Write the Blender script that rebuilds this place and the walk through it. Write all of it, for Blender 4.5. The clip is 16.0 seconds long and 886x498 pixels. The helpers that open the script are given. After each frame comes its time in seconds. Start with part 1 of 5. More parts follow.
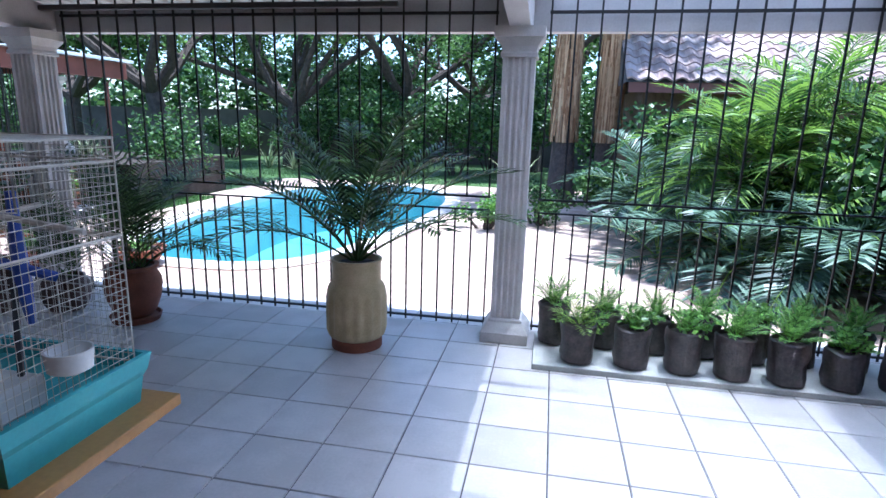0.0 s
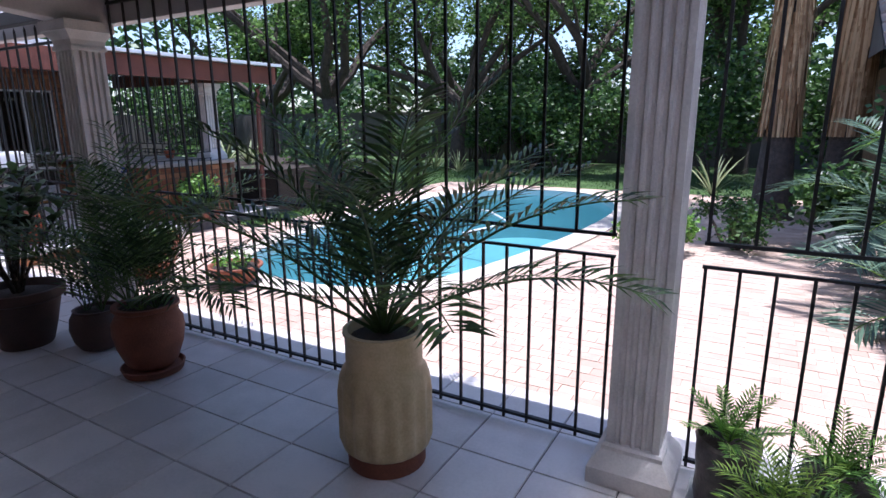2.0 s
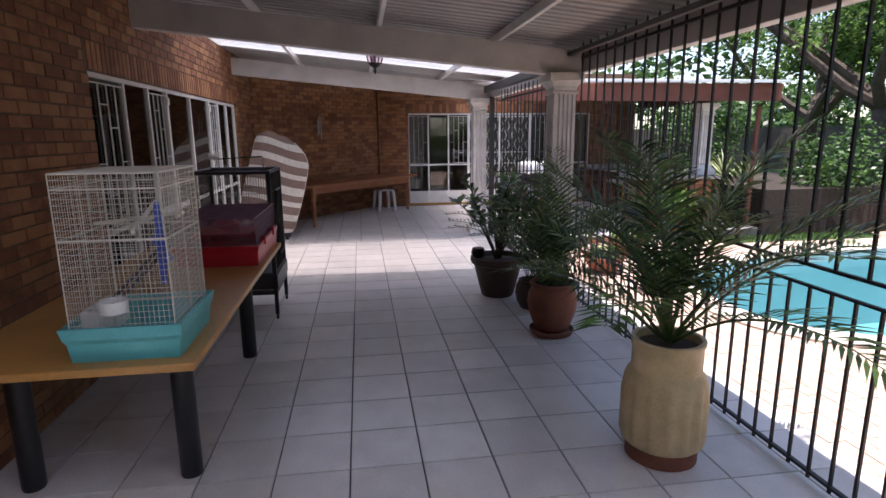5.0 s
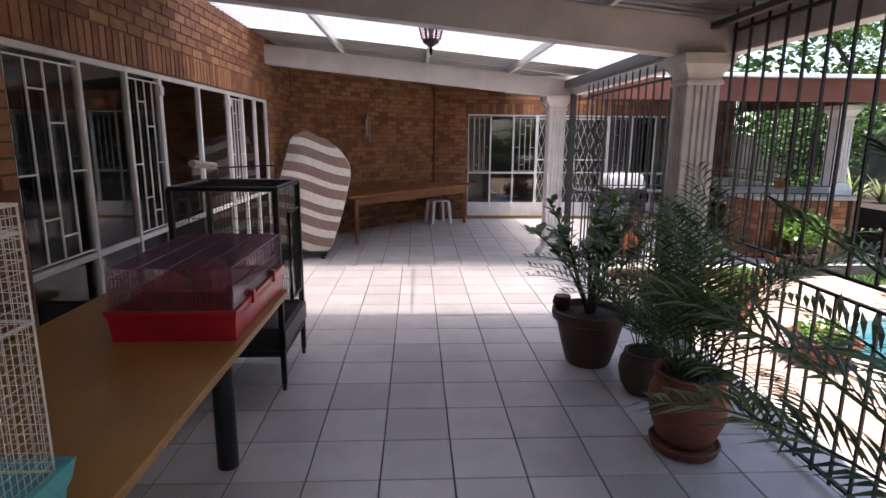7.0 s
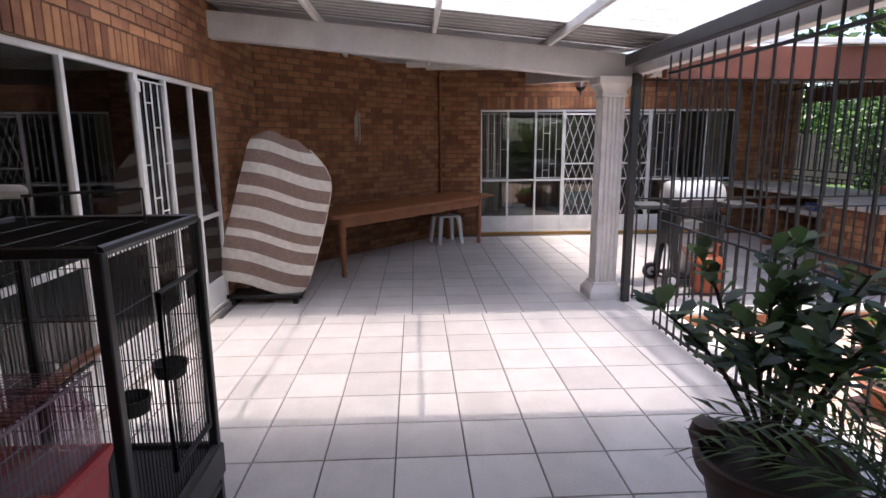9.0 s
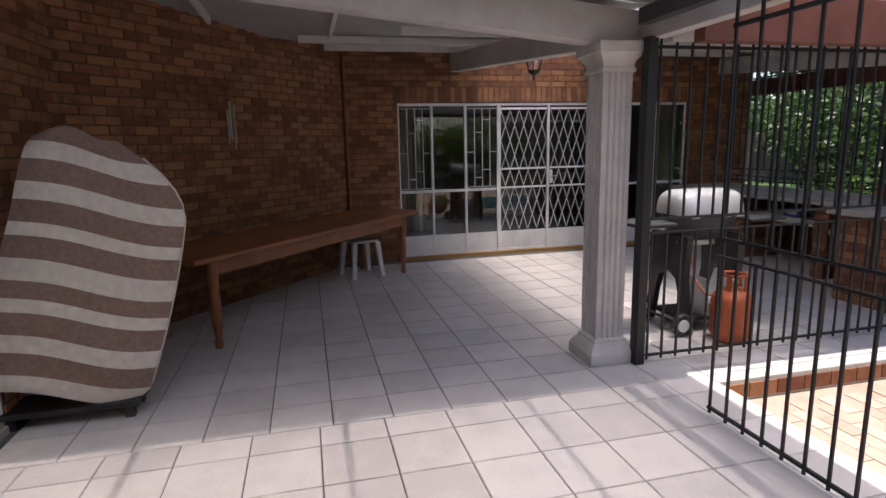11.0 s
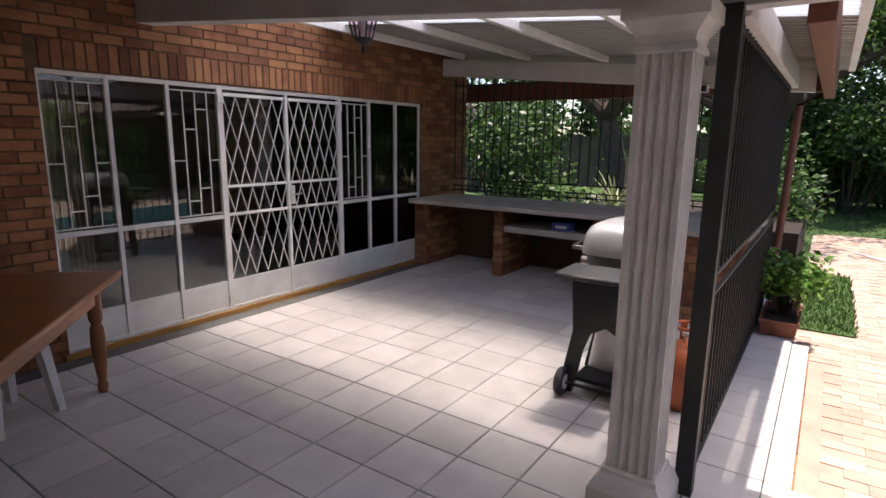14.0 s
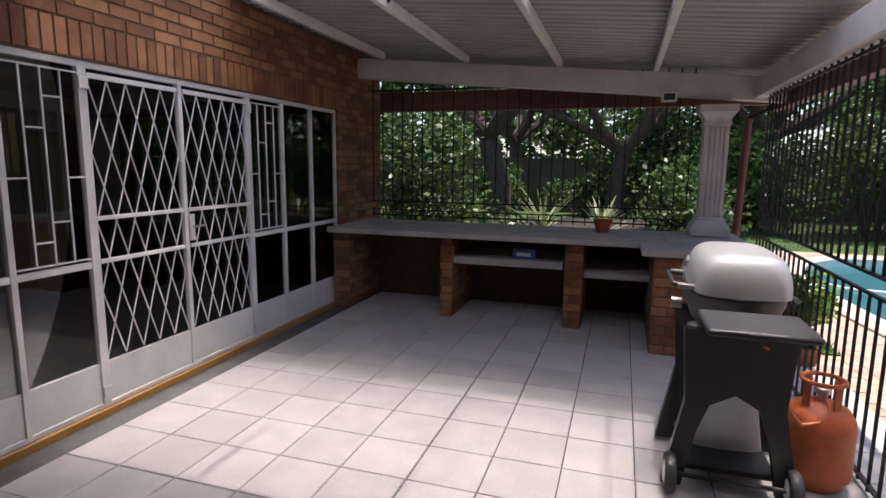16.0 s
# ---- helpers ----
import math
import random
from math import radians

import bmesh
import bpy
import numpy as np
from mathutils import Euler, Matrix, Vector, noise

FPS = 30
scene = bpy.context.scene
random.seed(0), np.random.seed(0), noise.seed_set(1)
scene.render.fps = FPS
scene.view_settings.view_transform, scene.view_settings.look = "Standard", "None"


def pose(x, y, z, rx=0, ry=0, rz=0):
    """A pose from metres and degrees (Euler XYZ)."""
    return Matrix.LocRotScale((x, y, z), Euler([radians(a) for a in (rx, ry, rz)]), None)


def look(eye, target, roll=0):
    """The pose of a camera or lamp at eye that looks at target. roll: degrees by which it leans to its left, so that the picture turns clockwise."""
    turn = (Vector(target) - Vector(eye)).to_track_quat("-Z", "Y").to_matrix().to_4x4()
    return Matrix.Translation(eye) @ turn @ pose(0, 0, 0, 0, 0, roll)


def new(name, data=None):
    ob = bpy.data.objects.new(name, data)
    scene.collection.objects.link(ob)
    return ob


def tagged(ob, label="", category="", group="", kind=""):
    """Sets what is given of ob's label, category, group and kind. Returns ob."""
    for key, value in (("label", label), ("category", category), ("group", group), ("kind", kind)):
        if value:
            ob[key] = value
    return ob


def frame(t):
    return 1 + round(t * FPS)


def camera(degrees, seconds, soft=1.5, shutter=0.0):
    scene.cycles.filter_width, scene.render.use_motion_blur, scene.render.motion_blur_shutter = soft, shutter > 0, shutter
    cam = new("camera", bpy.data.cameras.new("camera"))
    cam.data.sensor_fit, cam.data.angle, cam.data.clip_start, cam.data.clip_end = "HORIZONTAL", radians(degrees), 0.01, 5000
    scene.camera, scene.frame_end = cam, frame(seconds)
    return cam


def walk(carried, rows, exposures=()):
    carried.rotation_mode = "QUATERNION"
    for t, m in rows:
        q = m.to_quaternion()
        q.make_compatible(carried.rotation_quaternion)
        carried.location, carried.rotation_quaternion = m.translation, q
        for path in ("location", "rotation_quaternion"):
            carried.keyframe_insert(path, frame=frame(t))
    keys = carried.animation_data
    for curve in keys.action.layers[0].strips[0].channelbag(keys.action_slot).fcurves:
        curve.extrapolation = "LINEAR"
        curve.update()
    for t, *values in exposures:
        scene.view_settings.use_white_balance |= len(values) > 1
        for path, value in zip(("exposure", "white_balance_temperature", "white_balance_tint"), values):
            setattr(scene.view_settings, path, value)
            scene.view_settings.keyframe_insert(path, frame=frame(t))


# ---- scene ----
cam = camera(76.9, 16.0)
PATH = [
    (0, (1.275, -0.588, 1.576), (0.916, 1.328, 1.129), 1.6),
    (0.5, (1.249, -0.186, 1.564), (0.816, 1.712, 1.103), 1.0),
    (1, (1.222, 0.276, 1.535), (0.712, 2.155, 1.081), 0.8),
    (1.5, (1.207, 0.754, 1.523), (0.59, 2.602, 1.071), 0.6),
    (2, (1.382, 1.115, 1.529), (0.406, 2.806, 1.073), -0.4),
    (2.5, (1.71, 1.295, 1.539), (0.37, 2.70, 1.093), -1.2),
    (3, (2.005, 1.37, 1.556), (0.427, 2.524, 1.136), -0.6),
    (3.5, (2.283, 1.444, 1.57), (0.534, 2.32, 1.152), -0.5),
    (4, (2.47, 1.457, 1.584), (0.631, 2.121, 1.163), -0.5),
    (4.5, (2.524, 1.479, 1.628), (0.624, 1.938, 1.206), -0.6),
    (5, (2.455, 1.485, 1.649), (0.517, 1.767, 1.243), -0.5),
    (5.2, (2.407, 1.50, 1.652), (0.46, 1.735, 1.253), -0.5),
    (7.3, (0.569, 1.59, 1.66), (-1.392, 1.659, 1.275), 0.1),
    (7.5, (0.35, 1.621, 1.631), (-1.614, 1.672, 1.256), -0.3),
    (8, (-0.193, 1.625, 1.58), (-2.158, 1.672, 1.209), -0.6),
    (8.5, (-0.686, 1.585, 1.584), (-2.65, 1.634, 1.208), -0.3),
    (9, (-1.142, 1.503, 1.605), (-3.103, 1.598, 1.223), -0.4),
    (9.5, (-1.625, 1.471, 1.618), (-3.58, 1.639, 1.231), -0.3),
    (11.8, (-3.992, 1.349, 1.546), (-5.828, 2.049, 1.174), -1.0),
    (12, (-4.196, 1.332, 1.553), (-6.002, 2.105, 1.178), -0.7),
    (12.5, (-4.636, 1.201, 1.578), (-6.336, 2.183, 1.198), -0.6),
    (13, (-5.091, 1.052, 1.602), (-6.603, 2.303, 1.215), 0.0),
    (13.5, (-5.594, 0.957, 1.624), (-6.903, 2.418, 1.238), 0.3),
    (14, (-6.089, 0.935, 1.659), (-7.199, 2.553, 1.271), 0.7),
    (14.5, (-6.536, 0.998, 1.658), (-7.434, 2.75, 1.305), 0.8),
    (15, (-6.949, 1.149, 1.629), (-7.753, 2.955, 1.322), 0.6),
    (15.5, (-7.329, 1.333, 1.61), (-8.039, 3.178, 1.308), 0.8),
    (16, (-7.68, 1.534, 1.538), (-8.28, 3.418, 1.24), 0.6),
]
EXPOSURES = [(0.0, 1.55, 4900, 10), (1.0, 1.2, 5050, 15), (2.0, 0.75, 5500, 20), (3.5, 0.72, 6100, 22), (5.0, 1.15, 6350, 20), (8.0, 1.38, 6600, 20), (9.5, 1.1, 6350, 18), (12.0, 0.38, 6700, 18), (13.0, 0.8, 6700, 20), (14.5, 0.65, 6800, 18), (16.0, 0.58, 6600, 20)]
walk(cam, [(t, look(eye, target, roll)) for t, eye, target, roll in PATH], EXPOSURES)

# ---- world, sun ----
SUN_FROM = Vector((0.10, 0.07, 1.0)).normalized()
sun = new("sun", bpy.data.lights.new("sun", "SUN"))
sun.data.energy, sun.data.angle, sun.data.color = 5.0, radians(0.6), (1.0, 0.95, 0.88)
sun.matrix_world = look(SUN_FROM * 30, (0, 0, 0))
world = bpy.data.worlds.new("sky")
scene.world = world
world.use_nodes = True
sky = world.node_tree.nodes.new("ShaderNodeTexSky")
sky.sky_type, sky.sun_disc = "NISHITA", False
sky.sun_elevation = math.asin(SUN_FROM.z)
sky.sun_rotation = math.atan2(SUN_FROM.x, SUN_FROM.y)
back = world.node_tree.nodes["Background"]
world.node_tree.links.new(sky.outputs[0], back.inputs[0])
back.inputs[1].default_value = 0.15


# ---- materials ----
def material(name, colour, rough=0.6, vary=0.15, scale=6.0, fine=90.0, bump=0.15, metal=0.0, pieces="", spread=0.0, second=None, stain=0.35, dist=0.004):
    """A surface with broad stains and a fine grain. pieces: 'object' or 'island' varies it from piece to piece."""
    m = bpy.data.materials.new(name)
    m.use_nodes = True
    t = m.node_tree
    n, l = t.nodes, t.links
    b = n["Principled BSDF"]
    b.inputs["Roughness"].default_value, b.inputs["Metallic"].default_value = rough, metal
    co = n.new("ShaderNodeTexCoord")
    geo = n.new("ShaderNodeNewGeometry")
    big, small = n.new("ShaderNodeTexNoise"), n.new("ShaderNodeTexNoise")
    for tex, s, d in ((big, scale, 4), (small, fine, 2)):
        tex.inputs["Scale"].default_value, tex.inputs["Detail"].default_value = s, d
        l.new(geo.outputs["Position"], tex.inputs["Vector"])
    ramp = n.new("ShaderNodeValToRGB")
    dark = [c * (1 - vary - stain * vary) for c in colour]
    light = list(second) if second else [min(1, c * (1 + vary)) for c in colour]
    ramp.color_ramp.elements[0].position, ramp.color_ramp.elements[1].position = 0.32, 0.68
    ramp.color_ramp.elements[0].color, ramp.color_ramp.elements[1].color = (*dark, 1), (*light, 1)
    mixv = n.new("ShaderNodeMath")
    mixv.operation = "MULTIPLY_ADD"
    mixv.inputs[1].default_value = 0.35
    l.new(small.outputs["Fac"], mixv.inputs[0])
    sub = n.new("ShaderNodeMath")
    sub.operation = "MULTIPLY"
    sub.inputs[1].default_value = 0.65
    l.new(big.outputs["Fac"], sub.inputs[0])
    l.new(sub.outputs[0], mixv.inputs[2])
    fac = mixv.outputs[0]
    if pieces:
        info = n.new("ShaderNodeObjectInfo") if pieces == "object" else geo
        out = info.outputs["Random"] if pieces == "object" else geo.outputs["Random Per Island"]
        add = n.new("ShaderNodeMath")
        add.operation = "MULTIPLY_ADD"
        add.inputs[1].default_value = spread
        off = n.new("ShaderNodeMath")
        off.operation = "SUBTRACT"
        off.inputs[1].default_value = spread * 0.5
        l.new(out, add.inputs[0])
        l.new(fac, off.inputs[0])
        l.new(off.outputs[0], add.inputs[2])
        fac = add.outputs[0]
    l.new(fac, ramp.inputs[0])
    l.new(ramp.outputs[0], b.inputs["Base Color"])
    if bump:
        bp = n.new("ShaderNodeBump")
        bp.inputs["Strength"].default_value, bp.inputs["Distance"].default_value = bump, dist
        l.new(small.outputs["Fac"], bp.inputs["Height"])
        l.new(bp.outputs[0], b.inputs["Normal"])
    return m


def leafy(name, colour, second, glow=0.35, rough=0.42):
    """Leaves: glossy, a little light passing through, each leaf its own green."""
    m = material(name, colour, rough, 0.3, 3.0, 40, 0.0, pieces="island", spread=0.7, second=second)
    t = m.node_tree
    b = t.nodes["Principled BSDF"]
    tr = t.nodes.new("ShaderNodeBsdfTranslucent")
    mx = t.nodes.new("ShaderNodeMixShader")
    mx.inputs[0].default_value = glow
    src = b.inputs["Base Color"].links[0].from_socket
    t.links.new(src, tr.inputs[0])
    t.links.new(b.outputs[0], mx.inputs[1])
    t.links.new(tr.outputs[0], mx.inputs[2])
    t.links.new(mx.outputs[0], t.nodes["Material Output"].inputs[0])
    return m


TILE = material("glazed floor tile", (0.60, 0.56, 0.535), 0.28, 0.10, 5, 60, 0.04, pieces="object", spread=0.35)
TILE_J = material("glazed floor tile rest", (0.60, 0.56, 0.535), 0.28, 0.10, 5, 60, 0.04, pieces="island", spread=0.35)
GROUT = material("dark grout", (0.10, 0.095, 0.09), 0.9, 0.25, 8, 200, 0.3)
BRICK = material("face brick", (0.235, 0.083, 0.036), 0.8, 0.2, 9, 120, 0.45, pieces="object", spread=0.45, second=(0.345, 0.155, 0.066))
BRICK_J = material("face brick rest", (0.235, 0.083, 0.036), 0.8, 0.2, 9, 120, 0.45, pieces="island", spread=0.45, second=(0.345, 0.155, 0.066))
MORTAR = material("brown mortar", (0.14, 0.085, 0.05), 0.95, 0.25, 12, 220, 0.5)
PAVER = material("clay paver", (0.49, 0.345, 0.265), 0.85, 0.12, 3, 120, 0.35, pieces="object", spread=0.3, second=(0.56, 0.415, 0.33))
PAVER_J = material("clay paver rest", (0.49, 0.345, 0.265), 0.85, 0.12, 3, 120, 0.35, pieces="island", spread=0.3, second=(0.56, 0.415, 0.33))
SAND = material("sandy paving bed", (0.47, 0.34, 0.265), 0.95, 0.2, 3, 150, 0.4)
WHITE = material("white enamel paint", (0.74, 0.72, 0.69), 0.45, 0.10, 5, 90, 0.08)
BEAM = material("off-white beam paint", (0.58, 0.55, 0.53), 0.6, 0.12, 4, 70, 0.15)
STONE = material("cast stone column", (0.62, 0.58, 0.54), 0.75, 0.14, 6, 110, 0.3)
SHEET = material("grey painted roof sheet", (0.36, 0.35, 0.34), 0.5, 0.12, 2, 60, 0.1)
ROOFTOP = material("white roof sheet edge", (0.75, 0.75, 0.75), 0.5, 0.1, 2, 60, 0.1)
FASCIA = material("red-brown fascia paint", (0.17, 0.055, 0.035), 0.5, 0.2, 4, 80, 0.1)
IRON = material("black fence paint", (0.012, 0.011, 0.011), 0.5, 0.3, 9, 120, 0.2)
GUTTER = material("dark gutter", (0.045, 0.043, 0.042), 0.45, 0.2, 6, 90, 0.1)
OAK = material("orange varnished board", (0.44, 0.225, 0.06), 0.38, 0.15, 3, 60, 0.06)
DARKWOOD = material("red-brown stained wood", (0.28, 0.105, 0.04), 0.4, 0.22, 5, 70, 0.1)
BLACK = material("black lacquer", (0.014, 0.014, 0.015), 0.4, 0.3, 8, 100, 0.1)
CREAMPOT = material("cream glazed stoneware", (0.54, 0.41, 0.20), 0.5, 0.15, 9, 90, 0.2, second=(0.64, 0.50, 0.28))
REDPOT = material("terracotta", (0.22, 0.075, 0.04), 0.7, 0.25, 7, 100, 0.3)
DARKPOT = material("dark brown clay pot", (0.075, 0.04, 0.03), 0.6, 0.25, 7, 100, 0.25)
SOIL = material("potting soil", (0.035, 0.025, 0.018), 0.95, 0.4, 20, 160, 0.8)
BAG = material("black nursery bag", (0.022, 0.02, 0.022), 0.45, 0.4, 14, 60, 0.5, second=(0.075, 0.055, 0.05))
SLAB = material("pale concrete slab", (0.46, 0.46, 0.42), 0.85, 0.15, 5, 90, 0.3)
WIREW = material("cream wire enamel", (0.68, 0.64, 0.55), 0.4, 0.1, 9, 100, 0.0)
TEAL = material("turquoise plastic", (0.10, 0.46, 0.48), 0.4, 0.1, 6, 80, 0.04)
MAUVE = material("mauve wire enamel", (0.20, 0.12, 0.17), 0.4, 0.1, 9, 100, 0.0)
RED = material("red plastic", (0.50, 0.018, 0.03), 0.35, 0.15, 6, 80, 0.04)
PLAST = material("white plastic", (0.72, 0.72, 0.70), 0.45, 0.08, 6, 80, 0.04)
BLUE = material("blue plastic", (0.05, 0.10, 0.45), 0.4, 0.12, 6, 80, 0.04)
GREYPL = material("dark grey plastic", (0.035, 0.035, 0.038), 0.5, 0.2, 8, 120, 0.15)
SILVER = material("silver cast lid", (0.66, 0.66, 0.65), 0.38, 0.06, 5, 90, 0.04, metal=0.35)
STEEL = material("worn steel", (0.5, 0.48, 0.45), 0.35, 0.15, 9, 120, 0.1, metal=0.9)
ORANGE = material("orange cylinder paint", (0.42, 0.095, 0.03), 0.5, 0.25, 7, 90, 0.15)
HOSE = material("orange rubber hose", (0.55, 0.16, 0.06), 0.5, 0.1, 9, 90, 0.0)
CONC = material("screeded concrete top", (0.40, 0.36, 0.32), 0.8, 0.18, 5, 110, 0.3)
# indoor shade is put into this dark plaster colour
ROOMSHADE = material("room plaster with shade in its colour", (0.20, 0.16, 0.13), 0.8, 0.15, 3, 90, 0.1)
CURTAIN = material("beige curtain", (0.55, 0.48, 0.38), 0.85, 0.1, 5, 150, 0.1)
CLOTHW = material("cream woven stripe", (0.66, 0.60, 0.52), 0.9, 0.12, 20, 300, 0.4)
CLOTHB = material("brown woven stripe", (0.25, 0.165, 0.13), 0.9, 0.2, 40, 300, 0.4)
# lawn green is darkened to carry the shade of the trees
LAWN = material("mown lawn soil with tree shade in its colour", (0.05, 0.10, 0.02), 0.9, 0.3, 1.2, 60, 0.6)
GROUND = material("garden ground", (0.10, 0.085, 0.045), 0.95, 0.4, 0.6, 30, 0.6, second=(0.10, 0.13, 0.05))
BARK = material("dark bark", (0.075, 0.055, 0.042), 0.9, 0.35, 8, 60, 0.9, dist=0.02)
PALMBARK = material("palm trunk bark", (0.085, 0.06, 0.045), 0.9, 0.35, 14, 60, 0.9, dist=0.02)
THATCH = material("dry palm skirt", (0.42, 0.20, 0.08), 0.85, 0.3, 9, 80, 0.3, pieces="island", spread=0.6, second=(0.56, 0.34, 0.17))
GREYWALL = material("dark plaster wall", (0.12, 0.10, 0.09), 0.85, 0.25, 1.5, 60, 0.3)
ROOFTILE = material("faded roof tile", (0.30, 0.20, 0.175), 0.75, 0.2, 2, 70, 0.25, pieces="island", spread=0.5, second=(0.42, 0.32, 0.28))
POOLW = material("pool plaster", (0.20, 0.35, 0.38), 0.6, 0.08, 1.5, 40, 0.1)
COPING = material("pale pool coping", (0.58, 0.50, 0.42), 0.8, 0.12, 4, 90, 0.25)
PALM = leafy("cycad leaf", (0.045, 0.095, 0.03), (0.11, 0.19, 0.05))
PALMG = leafy("garden palm leaf", (0.06, 0.14, 0.03), (0.22, 0.34, 0.05), 0.45)
# blue-green leaf colour includes the deep shadow among the low palms
PALMB = leafy("blue-green fan palm leaf darkened for shade", (0.05, 0.10, 0.065), (0.14, 0.22, 0.14), 0.3)
TREELEAF = leafy("tree leaf", (0.05, 0.11, 0.025), (0.17, 0.29, 0.07), 0.5)
BUSHLEAF = leafy("bush leaf", (0.03, 0.08, 0.02), (0.10, 0.19, 0.045), 0.35)
SHRUB = leafy("thick shrub leaf", (0.05, 0.10, 0.035), (0.13, 0.22, 0.08), 0.3)
AGAVE = leafy("striped agave leaf", (0.14, 0.20, 0.08), (0.38, 0.42, 0.22), 0.25)
BRIGHT = leafy("fresh green leaf", (0.09, 0.22, 0.03), (0.20, 0.38, 0.07), 0.4)
# blades darkened like the lawn, tree shade included in the green
GRASSB = leafy("grass blade darkened for tree shade", (0.045, 0.11, 0.02), (0.11, 0.21, 0.045), 0.3)


def shader_mix(name, first, second, fac):
    m = bpy.data.materials.new(name)
    m.use_nodes = True
    t = m.node_tree
    t.nodes.remove(t.nodes["Principled BSDF"])
    made = []
    for kind, values in (first, second):
        nd = t.nodes.new(kind)
        for key, value in values.items():
            nd.inputs[key].default_value = value
        made.append(nd)
    mx = t.nodes.new("ShaderNodeMixShader")
    mx.inputs[0].default_value = fac
    t.links.new(made[0].outputs[0], mx.inputs[1])
    t.links.new(made[1].outputs[0], mx.inputs[2])
    t.links.new(mx.outputs[0], t.nodes["Material Output"].inputs[0])
    return m, t, mx


GLASS, _t, _m = shader_mix("window glass", ("ShaderNodeBsdfTransparent", {"Color": (0.86, 0.88, 0.87, 1)}), ("ShaderNodeBsdfGlossy", {"Color": (0.9, 0.9, 0.9, 1), "Roughness": 0.01}), 0.1)
_f = _t.nodes.new("ShaderNodeFresnel")
_f.inputs[0].default_value = 1.6
_t.links.new(_f.outputs[0], _m.inputs[0])
CLEARSHEET, _t, _m = shader_mix("translucent white roof sheet", ("ShaderNodeBsdfTranslucent", {"Color": (0.93, 0.93, 0.93, 1)}), ("ShaderNodeBsdfRefraction", {"Color": (1.0, 1.0, 1.0, 1), "Roughness": 0.5, "IOR": 1.3}), 0.72)
_n = _t.nodes.new("ShaderNodeBsdfTransparent")
_x = _t.nodes.new("ShaderNodeMixShader")
_x.inputs[0].default_value = 0.16
_t.links.new(_m.outputs[0], _x.inputs[1])
_t.links.new(_n.outputs[0], _x.inputs[2])
_t.links.new(_x.outputs[0], _t.nodes["Material Output"].inputs[0])
CLEARPL, _t, _m = shader_mix("smoky clear plastic", ("ShaderNodeBsdfTransparent", {"Color": (0.90, 0.78, 0.83, 1)}), ("ShaderNodeBsdfGlossy", {"Color": (0.8, 0.8, 0.85, 1), "Roughness": 0.12}), 0.12)
WATER, _t, _m = shader_mix("pool water", ("ShaderNodeBsdfTransparent", {"Color": (0.68, 0.90, 0.91, 1)}), ("ShaderNodeBsdfGlossy", {"Color": (1, 1, 1, 1), "Roughness": 0.15}), 0.1)
_f = _t.nodes.new("ShaderNodeFresnel")
_f.inputs[0].default_value = 1.08
_t.links.new(_f.outputs[0], _m.inputs[0])


